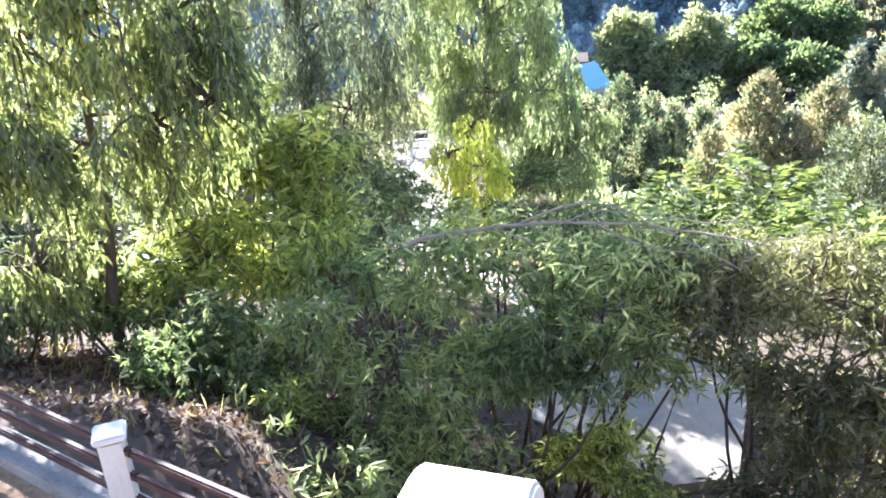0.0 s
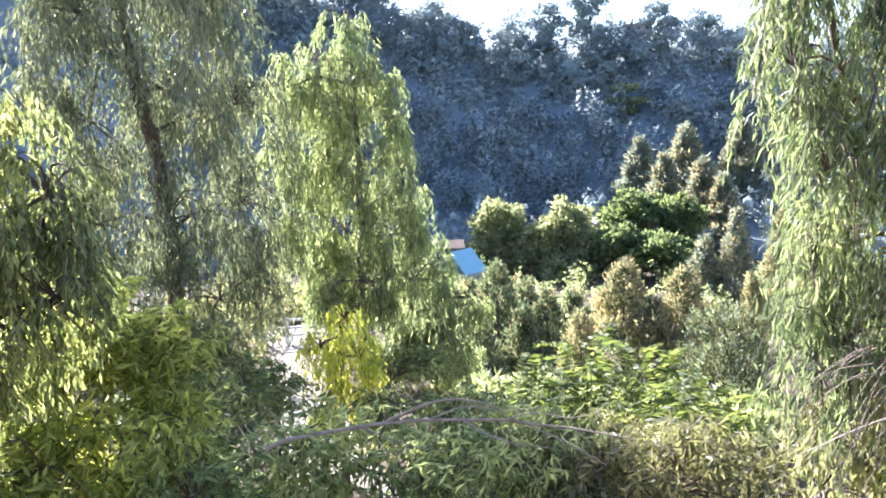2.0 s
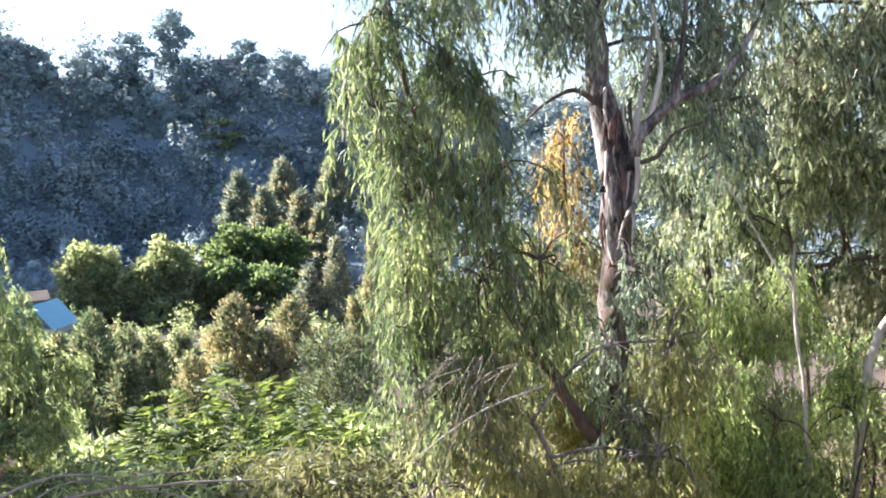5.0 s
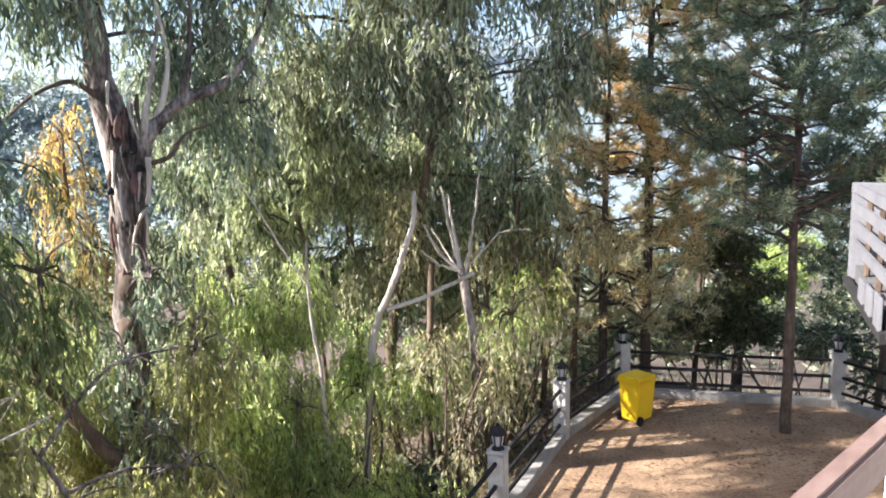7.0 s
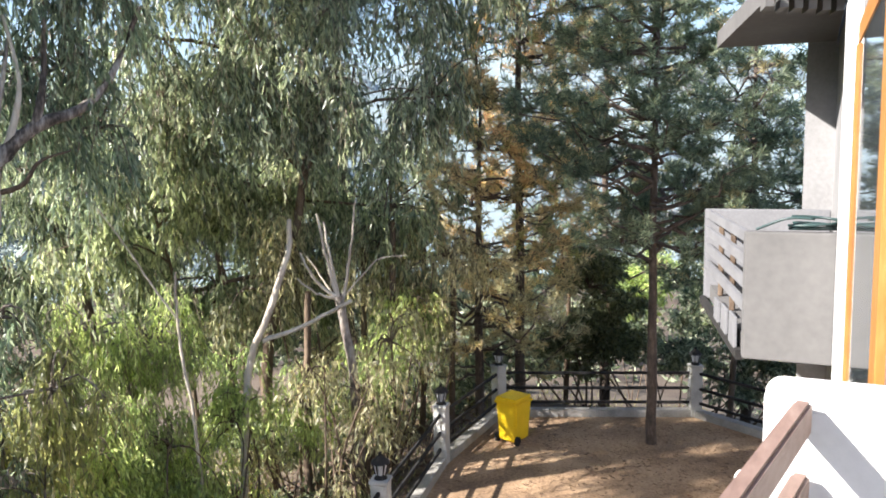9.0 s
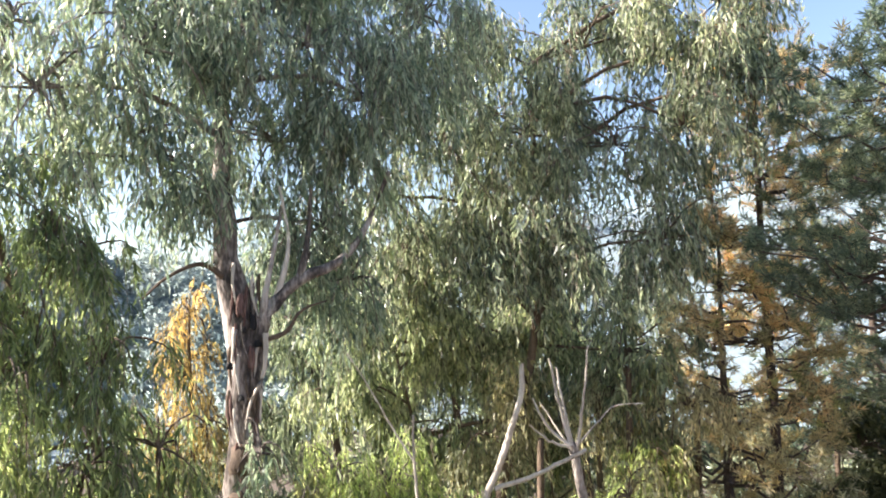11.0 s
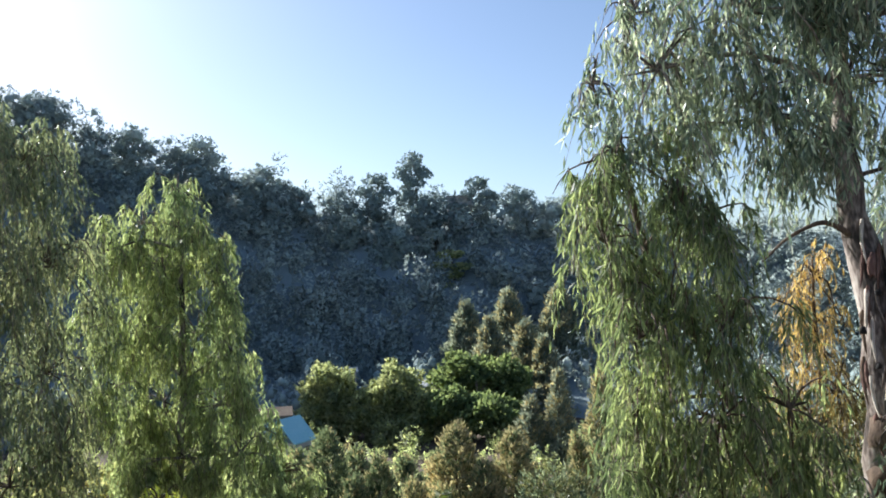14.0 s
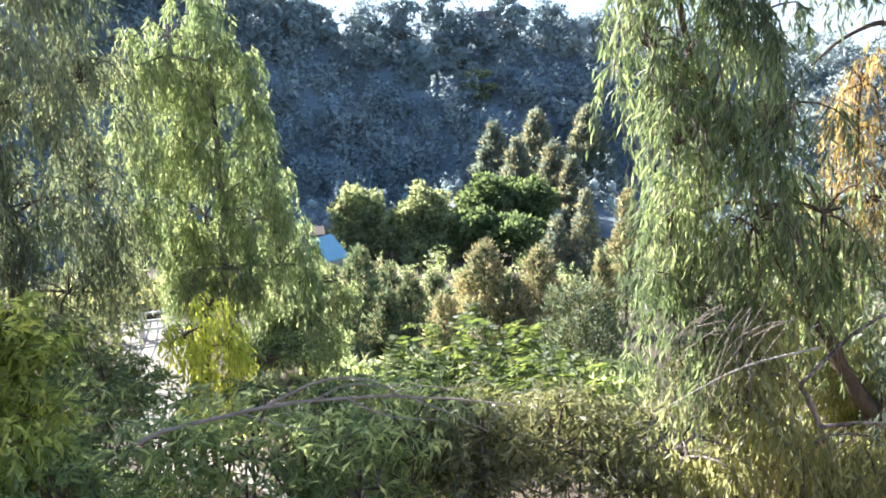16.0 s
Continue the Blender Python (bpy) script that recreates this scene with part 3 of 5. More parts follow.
for a, b in zip(LEFT, LEFT[1:]):
    kerb = part("kerb", beam((*a, lz + 0.05), (*b, lz + 0.05), 0.24, 0.14, 0.012), CONCRETE, None)
    tagged(kerb, "pale concrete kerb under the path railing", "kerb", kind="structure")
    fence = thing("fence", (*a, lz + 0.1), "dark rusty brown three-rail fence along the raised path", "fence", "path railing")
    for h in (0.21, 0.39, 0.57):
        part("rail", beam((*a, lz + h), (*b, lz + h), 0.045, 0.06, 0.01), BROWN_IRON, fence)
fence_post(-3.50, 2.81, lz, 0.71, 40, False, 0.155, WHITE)

# ---- house: balcony, bay, neighbouring balcony ----
FLOOR = 3.95
facade = part("wall_south", prism([(-1.6, -1.5), (2.36, -1.5), (2.36, -0.08), (9.9, -0.08), (9.9, 0.24), (15.2, 0.05), (15.2, -7), (-1.6, -7)], 0.004, 6.9), GREY_WALL, None)
tagged(facade, "grey plastered house wall behind the balconies", "wall", kind="structure")




slab = part("balcony_floor", prism([(-0.45, -1.49), (2.35, -1.49), (2.35, 0.22), (1.2, 0.42), (-0.45, 0.40)], FLOOR - 0.16, FLOOR), CONCRETE, None)
tagged(slab, "plain concrete balcony floor slab", "balcony floor", kind="structure")


def parapet(x0, x1, y1, z1):
    """A balcony end wall: a panel and its coping, which is rounded at the outer corner and along its edges."""
    top = thing("parapet", ((x0 + x1) / 2, y1 - 0.1, FLOOR), "thick white painted balcony end parapet with rounded corner", "parapet", "balcony parapets")
    seam = z1 - 0.075
    part("panel", prism([(x0, -1.49), (x1, -1.49), (x1, y1), (x0, y1)], FLOOR + 0.004, seam), WHITE, top)
    r = 0.05
    ys = [(-1.49, seam + 0.001), (y1, seam + 0.001), (y1, z1 - r)]
    ys += [(y1 - r + r * math.cos(k * math.pi / 10), z1 - r + r * math.sin(k * math.pi / 10)) for k in range(1, 5)]
    ys += [(y1 - r, z1), (-1.49, z1)]
    bm = bmesh.new()
    side = bm.faces.new([bm.verts.new((x0, y, z)) for y, z in ys])
    for v in bmesh.ops.extrude_face_region(bm, geom=[side])["geom"]:
        if isinstance(v, bmesh.types.BMVert):
            v.co.x = x1
    bmesh.ops.recalc_face_normals(bm, faces=bm.faces)
    rim = [e for e in bm.edges if abs(e.verts[0].co.x - e.verts[1].co.x) < 1e-6 and min(e.verts[0].co.z, e.verts[1].co.z) > seam + 0.01 and max(e.verts[0].co.y, e.verts[1].co.y) > -1.4]
    bmesh.ops.bevel(bm, geom=rim, offset=0.018, segments=3, affect="EDGES", clamp_overlap=True)
    part("coping", bm, WHITE, top)


parapet(-0.425, -0.312, 0.40, 4.79)
parapet(2.29, 2.37, 0.283, 4.877)
rail_top = thing("balcony_railing", (1.2, 0.38, FLOOR), "brown wooden slat railing along the balcony front", "railing")
for h in (4.80, 4.60, 4.40, 4.20):
    part("slat", beam((2.26, 0.185, h), (1.2, 0.375, h), 0.045, 0.09, 0.008), BROWN_WOOD, rail_top)
    part("slat", beam((1.2, 0.375, h), (-0.30, 0.16, h - 0.09), 0.045, 0.09, 0.008), BROWN_WOOD, rail_top)
bm = bmesh.new()
bmesh.ops.create_uvsphere(bm, u_segments=16, v_segments=10, radius=0.022, matrix=Matrix.Translation((1.84, 0.30, 4.775)))
part("end_knob", bm, WHITE, rail_top, "white rounded rail bracket")
part("post", beam((1.2, 0.40, FLOOR), (1.2, 0.40, 4.74), 0.05, 0.05), BROWN_WOOD, rail_top)

nb = thing("neighbour_balcony", (8.2, 0.2, 3.8), "grey plastered balcony with white slats, next along the house", "balcony")
part("side_panel", prism([(6.75, -0.055), (6.87, -0.055), (6.87, 0.66), (6.75, 0.64)], 3.8, 4.87, 0.01), DARKENED_PLASTER, nb)
part("floor_slab", prism([(6.87, -0.055), (9.5, -0.055), (9.5, 1.2), (6.87, 0.64)], 3.8, 3.97), DARKENED_PLASTER, nb)
part("end_panel", prism([(9.5, -0.055), (9.62, -0.055), (9.62, 1.29), (9.5, 1.26)], 3.8, 4.87, 0.01), SHADED_WHITE, nb)
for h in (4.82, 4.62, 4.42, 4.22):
    part("slat", beam((6.87, 0.625, h), (9.5, 1.235, h), 0.05, 0.10, 0.006), SHADED_WHITE, nb, "white painted slat")
for s in (0.3, 1.1, 1.9):
    part("post", beam((6.87 + s, 0.57 + s * 0.232, 3.975), (6.87 + s, 0.57 + s * 0.232, 4.84), 0.05, 0.09, 0.006), BARK_DARK, nb, "brown wooden post")
for k in range(3):
    part("bracket", prism([(7.0 + k * 0.5, 0.70 + k * 0.116), (7.3 + k * 0.5, 0.77 + k * 0.116), (7.3 + k * 0.5, 0.80 + k * 0.116), (7.0 + k * 0.5, 0.73 + k * 0.116)], 3.82, 4.10 - 0.03 * k, 0.006), SHADED_WHITE, nb)
# black strip added for the shade under the slab's front edge
part("underside_strip", beam((6.9, 0.67, 3.79), (9.5, 1.28, 3.79), 0.07, 0.09, 0.008), BLACK_IRON, nb, "black strip standing for the slab's shaded underside edge")
hose = thing("garden_hose", (6.82, 0.1, 4.872), "coiled dark green garden hose lying on the balcony parapet", "hose")
turns = np.linspace(0, 2 * np.pi * 4.5, 90)
coil = np.stack([6.86 + (0.05 + 0.014 * turns / 6) * np.cos(turns), 0.13 + (0.17 + 0.02 * np.sin(turns * 0.37)) * np.sin(turns), 4.886 + 0.0015 * turns + 0.035 * (1 + np.sin(turns * 0.5 + 1.0)) * (turns / turns[-1])], -1)
tail = smooth_path([coil[-1], coil[-1] + (0.0, 0.2, 0.0), (6.82, 0.56, 4.885)], 12)[1:]
v, f = tube(np.concatenate([coil, tail]), np.full(101, 0.012), 6)
hang("coil", mesh_of("coil", v, f, GREEN_HOSE, True), hose)
eave = part("eave", prism([(7.0, -0.05), (6.6, 0.45), (9.7, 1.2), (9.9, -0.05)], 6.75, 6.93), DARKENED_PLASTER, None)
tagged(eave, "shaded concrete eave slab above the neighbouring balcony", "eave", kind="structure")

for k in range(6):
    rafter = part("rafter_end", beam((6.62 + k * 0.10, 0.50 - 0.10 * k, 6.69), (6.84 + k * 0.10, 0.55 - 0.10 * k, 6.69), 0.06, 0.115), DARKENED_PLASTER, eave)
bay = thing("window_1", (3.7, -0.07, 3.96), "tall bay window with varnished orange wood frame", "window", kind="structure")
for x0, x1 in ((5.15, 5.29), (3.1, 3.35)):
    part("window_frame", prism([(x0, -0.079), (x1, -0.079), (x1, -0.04), (x0, -0.04)], 3.96, 6.12, 0.004), ORANGE_WOOD, bay)
part("window_frame", prism([(3.1, -0.079), (5.27, -0.079), (5.27, -0.05), (3.1, -0.05)], 6.125, 6.25, 0.004), ORANGE_WOOD, bay)
part("pane", prism([(3.36, -0.079), (5.14, -0.079), (5.14, -0.055), (3.36, -0.055)], 3.96, 6.12), GLASS, bay)
part("panel", prism([(2.42, -0.079), (3.09, -0.079), (3.09, -0.072), (2.42, -0.072)], 3.96, 6.25), BROWN_WOOD, bay, "brown wooden panel")
strip = part("pilaster", prism([(5.3, -0.079), (6.74, -0.079), (6.74, -0.03), (5.3, -0.03)], 0.01, 6.6, 0.006), WHITE, None)
tagged(strip, "white painted pilaster strip beside the window", "pilaster", kind="structure")


# ---- trees ----
def on_ground(az, d):
    a = radians(az)
    x, y = -math.sin(a) * d, math.cos(a) * d
    return np.array((x, y, float(ground_height(x, y))))


def weeping(name, label, az, d, trunk_els, radii, specs, mat, bark, seed, n, leaf=(0.2, 0.026), strand=(0.5, 1.3), per=9, group="", limbs=14, split=13, limb_radius=0.06, size=(0.2, 0.36), slim=0.8):
    """A weeping tree: trunk through (az, el) at distance d, foliage in clumps (az, el, d, rw, rh)."""
    rng = np.random.default_rng(seed)
    trunk = [on_ground(trunk_els[0][0], d) - (0, 0, 0.2)] + [polar(a, e, d) for a, e in trunk_els]
    clumps = [clump(*s) for s in specs]
    small, branchlets = broken(clumps, split, rng, size, slim)
    lv, tw = weeping_leaves(small, n, rng, leaf, strand, per)
    ob = grow(name, label, trunk, radii, clumps, mat, bark, rng, lv, "tree", group, tw, limb_radius, limbs)
    tagged(hang("branchlet_spray", mesh_of("branchlet_spray", *branchlets, bark, True), ob), kind="stuff")
    return ob


# the tall eucalyptus in front of the balcony
# clumps at el 34 and 36 are unseen, added to shade the next balcony
main_tree = weeping("eucalyptus_tree", "tall grey-green weeping eucalyptus with peeling pale bark", -32, 12.2,
        [(-32.1, -24), (-31.9, -16), (-32.1, -8), (-32.4, -2), (-31.4, 4), (-30.8, 10), (-30.7, 18), (-30.9, 25), (-31, 32)],
        [0.24, 0.215, 0.205, 0.185, 0.30, 0.20, 0.14, 0.10, 0.07, 0.03],
        [(-31, 22, 12, 1.9, 1.8), (-25, 19, 11.6, 1.6, 1.6), (-19, 16, 11.2, 1.2, 1.3), (-37, 20, 12, 1.7, 1.7), (-42, 16, 12.2, 1.6, 1.5),
         (-35, 13, 12.6, 1.5, 1.4), (-26, 12, 11.8, 1.3, 1.3), (-31, 29, 12, 2.2, 1.6), (-22, 25, 11.6, 1.5, 1.2), (-40, 27, 12.5, 2.2, 1.5),
         (-46, 22, 13, 1.8, 1.7), (-38, 7, 13.0, 1.2, 1.0), (-24, 34, 11.8, 2.0, 1.3), (-36, 36, 12.3, 2.4, 1.5), (-36, 6, 12.9, 1.0, 1.0), (-40, 3, 13.2, 0.9, 1.0), (-17.5, 20, 11.0, 0.6, 0.8), (-14.2, 15.5, 10.9, 0.45, 0.5), (-33.3, -9, 11.5, 0.35, 0.7), (-31.4, -15, 11.5, 0.45, 0.8), (-33.2, -20, 11.4, 0.5, 0.8), (-30.6, -22, 11.3, 0.5, 0.7)],
        LEAF_GREY, BARK_PALE, 11, 5900, (0.215, 0.033), (0.4, 1.2), 12, split=15, size=(0.15, 0.3), slim=0.7)


# its forked limb, torn bark and knot hole
bare_rng = np.random.default_rng(8)


def bare(name, label, paths, material, category="tree", group="", stem_material=None):
    """Leafless stems: each path is (points, base radius, tip radius)."""
    first = paths[0][0][0]
    ob = thing(name, tuple(first), label, category, group)
    rng = np.random.default_rng(len(paths) * 7)
    for k, (pts, r0, r1) in enumerate(paths):
        p = smooth_path(pts, 12)
        p[1:-1] += rng.standard_normal((10, 3)) * r0 * 0.25
        v, f = tube(p, np.linspace(r0, r1, 12), 8, 0.05, rng)
        hang("stem" if k == 0 else "branch", mesh_of("stem", v, f, (stem_material or material) if k == 0 else material, True), ob)
    return ob


for pts, r0, r1, mat in (([(-33.0, -2.0, 12.1), (-33.96, 0.9, 12.0), (-36.4, 3.3, 12.0), (-38.8, 4.2, 12.1), (-41, 6.5, 12.3), (-43, 11, 12.5)], 0.135, 0.03, BARK_PALE),
                         ([(-36.2, 3.1, 12.0), (-36.7, 5.0, 11.95), (-37.0, 7.1, 12.0), (-37.4, 12, 12.1)], 0.07, 0.02, BARK_PALE),
                         ([(-33.6, 0.6, 12.0), (-33.8, 2.2, 11.9), (-34.3, 4.6, 11.9), (-35.2, 9, 12)], 0.07, 0.02, BARK_PALE),
                         ([(-34.4, 1.5, 12.0), (-35.2, 4.0, 11.9), (-35.5, 6.4, 11.9), (-34.9, 10, 12)], 0.055, 0.018, BARK_WHITE),
                         ([(-33.2, -1.2, 12.0), (-35.2, -0.6, 11.8), (-36.3, 0.9, 11.8), (-38.2, 1.6, 11.9)], 0.045, 0.012, BARK_DARK),
                         ([(-31.0, 3.4, 12.1), (-29.6, 4.4, 11.9), (-28.4, 4.2, 11.8), (-26.9, 3.4, 11.7), (-25.4, 2.0, 11.6)], 0.045, 0.015, BARK_DARK),
                         ([(-32.0, -24.5, 12.1), (-30.6, -21.8, 11.8), (-29.0, -19.6, 11.5), (-27.2, -16.4, 11.3), (-24.5, -14.4, 11.1)], 0.11, 0.05, BARK_DARK)):
    v, f = tube(smooth_path([polar(*q) for q in pts], 14), np.linspace(r0, r1, 14), 9, 0.06, bare_rng)
    hang("limb", mesh_of("limb", v, f, mat, True), main_tree)
for k in range(30):
    a, e = -32.4 + bare_rng.uniform(-1.3, 1.3), bare_rng.uniform(-11.0, 3.5)
    near = 11.93 + 0.05 * abs(a + 32.4) ** 2
    v, f = tube(smooth_path([polar(a, e + 2.2, near + 0.03), polar(a + 0.1, e + 1.0, near), polar(a + bare_rng.uniform(-0.4, 0.4), e - 0.8, near - 0.03)], 6), (0.012, 0.034, 0.03, 0.026, 0.018, 0.005), 5, 0.25, bare_rng)
    hang("bark_strip", mesh_of("bark_strip", v, f, (BARK_RED, BARK_DARK, BARK_PALE, BARK_WHITE)[k % 4]), main_tree, "peeling strip of torn bark")
v, f = tube(smooth_path([polar(-33.8, -0.6, 11.9), polar(-33.6, -3.4, 11.86), polar(-32.7, -5.4, 11.86), polar(-32.3, -7.3, 11.9)], 14), np.linspace(0.045, 0.014, 14), 7, 0.1, bare_rng)
hang("bark_strip", mesh_of("bark_strip", v, f, BARK_WHITE, True), main_tree, "long pale strip of bark hanging off the trunk")
for a, e, w, h, mat, nm, lab in ((-32.9, 0.0, 0.06, 0.14, BLACK_IRON, "knot_hole", "dark hollow in the trunk"), (-33.3, -1.4, 0.06, 0.07, BLACK_IRON, "knot_hole", "dark knot hole"), (-31.25, -2.9, 0.045, 0.08, BLACK_IRON, "knot_hole", "dark knot hole"),
                                 (-32.1, -5.2, 0.05, 0.05, BLACK_IRON, "knot_hole", "dark knot hole"), (-32.25, -0.4, 0.04, 0.06, BLACK_IRON, "knot_hole", "dark knot hole"), (-32.75, -2.5, 0.05, 0.30, BARK_RED, "torn_patch", "reddish torn wood"),
                                 (-32.1, 1.1, 0.07, 0.2, BARK_RED, "torn_patch", "reddish torn wood"), (-31.95, -9.8, 0.20, 0.26, BARK_DARK, "shaggy_bark", "shaggy dark bark bulge"), (-31.6, -12.6, 0.14, 0.3, BARK_DARK, "shaggy_bark", "shaggy dark bark bulge")):
    x, y, z = polar(a, e, 11.93 + (0.09 if nm == "shaggy_bark" else 0.0))
    v, f = lump_masses([(x, y, z, w, 0.04 if nm != "shaggy_bark" else w, h)], bare_rng, 0.18)
    hang(nm, mesh_of(nm, v, f, mat, True), main_tree, lab)

# the bright low boughs on its sunny side
weeping("eucalyptus_tree", "yellow-green weeping eucalyptus with long drooping boughs", -21, 11.2,
        [(-31.3, -23), (-29.0, -19.8), (-27.3, -16.8), (-24.0, -10), (-20, -2), (-17, 6), (-16, 12)],
        [0.12, 0.12, 0.11, 0.10, 0.08, 0.06, 0.05, 0.02],
        [(-16, 10, 10.8, 1.0, 1.2), (-14.5, 4, 10.6, 0.75, 1.1), (-20, 5, 10.6, 1.0, 1.2), (-17, -3, 10.4, 1.0, 1.3), (-23, -2, 10.6, 0.9, 1.1),
         (-16.5, -9, 10.2, 0.9, 1.2), (-22, -9, 10.3, 1.1, 1.2), (-26.5, -8, 11, 0.8, 1.0), (-17.5, -15, 10, 0.9, 1.0), (-22.5, -15.5, 11.8, 1.1, 1.1), (-28, -13, 12.8, 0.8, 1.0)],
        LEAF_BRIGHT, BARK_DARK, 12, 1700, (0.22, 0.028), (0.5, 1.4), 13, split=12, size=(0.1, 0.22), slim=0.65)
weeping("eucalyptus_tree", "small eucalyptus with dry olive foliage under the tall one", -24, 10.2,
        [(-27.5, -27), (-27, -23), (-25, -19)], [0.07, 0.06, 0.05, 0.02],
        [(-19, -22, 9.6, 1.1, 0.8), (-25, -24.5, 9.8, 1.1, 0.8), (-29, -22, 12.6, 0.9, 1.0), (-35, -22, 11, 1.0, 1.2), (-36, -14, 11.5, 0.8, 1.2), (-21.5, -18.5, 10, 1.1, 0.9), (-26.5, -18, 12.8, 1.1, 1.0), (-31, -18, 12.9, 1.0, 1.1), (-17, -25.5, 9.2, 0.9, 0.8), (-30, -27, 10, 0.9, 0.8), (-23, -28.5, 9.2, 0.9, 0.8)],
        LEAF_OLIVE, BARK_PALE, 13, 3300, (0.18, 0.034), (0.3, 0.8), 8, limbs=5, limb_radius=0.03)
weeping("sapling", "slender tree with turning orange leaves", -28.5, 14,
        [(-29, -18), (-28.8, -10), (-28.5, -2), (-28.6, 2)], [0.05, 0.045, 0.04, 0.03, 0.01],
        [(-28.7, 0.8, 14, 0.55, 0.7), (-28, -3.5, 14, 0.65, 0.8), (-27.2, -8, 14, 0.65, 0.8), (-29.5, -7, 14, 0.5, 0.7), (-26.6, -12, 14, 0.5, 0.7)],
        LEAF_ORANGE, BARK_DARK, 14, 430, (0.17, 0.024), (0.4, 0.8), 9)
# the broad canopy behind, towards the terrace
weeping("eucalyptus_tree", "broad dark grey-green eucalyptus canopy over the terrace edge", -52, 16,
        [(-50.4, -22), (-50.4, -12.5), (-52.5, -6), (-54, 2), (-54, 10), (-54, 18)], [0.14, 0.13, 0.12, 0.10, 0.08, 0.06, 0.03],
        [(-48, 12, 15.5, 2.2, 1.7), (-54, 13, 15.5, 2.2, 1.8), (-60, 12, 15.5, 2.0, 1.7), (-65, 13, 16, 1.7, 1.6), (-45, 5, 15, 1.6, 1.3), (-51, 5, 15, 1.8, 1.4),
         (-57, 5, 15, 1.8, 1.3), (-63, 5, 15.2, 1.4, 1.2), (-50, 19, 16, 2.2, 1.3), (-58, 19, 16, 2.4, 1.4), (-66, 18, 16, 1.6, 1.2), (-42, 9, 15, 1.4, 1.4), (-69.5, 15, 16, 1.2, 1.3), (-68, 21, 16, 1.5, 1.3), (-62, 24, 16, 1.8, 1.2)],
        LEAF_DARK, BARK_DARK, 15, 5400, (0.215, 0.038), (0.45, 1.3), 11, split=14, size=(0.15, 0.3), slim=0.7)
weeping("eucalyptus_tree", "tall olive eucalyptus with drooping lower branches", -47, 17,
        [(-45.4, -20), (-45, -14), (-44.3, -8), (-43, -2)], [0.06, 0.055, 0.05, 0.04, 0.02],
        [(-43, -1, 17, 1.8, 1.3), (-49, -2, 17, 1.6, 1.2), (-54, -2.5, 17, 1.5, 1.1), (-60, -3, 16.5, 1.5, 1.2), (-40, -5, 17, 1.2, 1.2),
         (-47, -8, 17, 1.4, 1.4), (-53, -8, 17.5, 1.4, 1.3), (-60, -9, 17, 1.4, 1.2), (-39, 1, 16, 1.0, 1.1), (-45.5, 1.5, 15.5, 1.1, 1.2)],
        LEAF_MIXED, BARK_DARK, 16, 3700, (0.24, 0.05), (0.3, 0.9), 8)
for az, top, seed in ((-39, 3, 21), (-48, 5, 22), (-57, 4, 23)):
    weeping("eucalyptus_tree", "dark eucalyptus further down the slope", az, 26,
            [(az, -13), (az + 0.5, -6), (az, top)], [0.16, 0.14, 0.11, 0.05],
            [(az, top, 26, 1.9, 1.5), (az + 4, top - 3, 26, 1.8, 1.5), (az - 4, top - 3, 26, 1.8, 1.5), (az + 2, top - 7, 26, 2.0, 1.5), (az - 3, top - 8, 26, 2.0, 1.5), (az + 5, top - 10, 26, 1.6, 1.4)],
            LEAF_DARK, BARK_DARK, seed, 1300, (0.34, 0.06), (0.5, 1.4), 10, "slope trees")
weeping("willow_bush", "light green weeping bush between the tall trunks", -41, 14,
        [(-41, -24), (-41, -18), (-40.5, -12)], [0.06, 0.05, 0.04, 0.02],
        [(-38.5, -11, 14, 0.9, 0.9), (-42.5, -12, 14, 1.0, 1.0), (-37.5, -16, 13.6, 0.8, 0.9), (-41.5, -17, 13.6, 1.1, 1.0), (-38.5, -22, 13.4, 1.0, 0.9), (-43.5, -22, 13.4, 0.9, 0.9)],
        LEAF_WILLOW, BARK_PALE, 17, 2500, (0.17, 0.026), (0.4, 1.0), 9)


bare("pollarded_tree", "pollarded tree stump with bare pale broken stems",
     [([on_ground(-57.2, 14), polar(-57.0, -22, 14), polar(-56.7, -15, 14), polar(-55.8, -9.4, 14)], 0.095, 0.085),
      ([polar(-55.8, -9.8, 14), polar(-55.0, -6.5, 14), polar(-54.4, -3.3, 14)], 0.04, 0.02),
      ([polar(-55.9, -9.8, 14), polar(-55.3, -6.8, 14.1), polar(-54.9, -3.9, 14.2)], 0.036, 0.02),
      ([polar(-56.1, -9.8, 14), polar(-56.8, -6.2, 14), polar(-57.3, -2.4, 14)], 0.036, 0.016),
      ([polar(-55.7, -9.6, 14), polar(-54.0, -8.0, 13.9), polar(-53.1, -6.1, 13.8)], 0.036, 0.018),
      ([polar(-55.6, -9.6, 14), polar(-54.6, -8.0, 14.2), polar(-53.6, -6.4, 14.3)], 0.022, 0.01),
      ([polar(-55.8, -9.7, 14), polar(-54.3, -9.2, 13.9), polar(-52.8, -8.0, 13.8)], 0.032, 0.014),
      ([polar(-56.1, -9.6, 14), polar(-57.4, -8.2, 14), polar(-58.9, -6.8, 14), polar(-61, -6.6, 14)], 0.02, 0.008),
      ([polar(-56.8, -9.8, 13.85), polar(-53.5, -11.3, 13.8), polar(-50.1, -12.4, 13.7)], 0.035, 0.045)], BARK_WHITE, stem_material=BARK_PALE)
bare("leaning_trunk", "pale leaning bare trunk beside the pollarded tree",
     [([on_ground(-47.9, 13.7), polar(-48.9, -15.4, 13.7), polar(-50.5, -10.5, 13.7), polar(-52.2, -6.0, 13.7), polar(-52.4, -3.6, 13.7)], 0.078, 0.042)], BARK_WHITE)
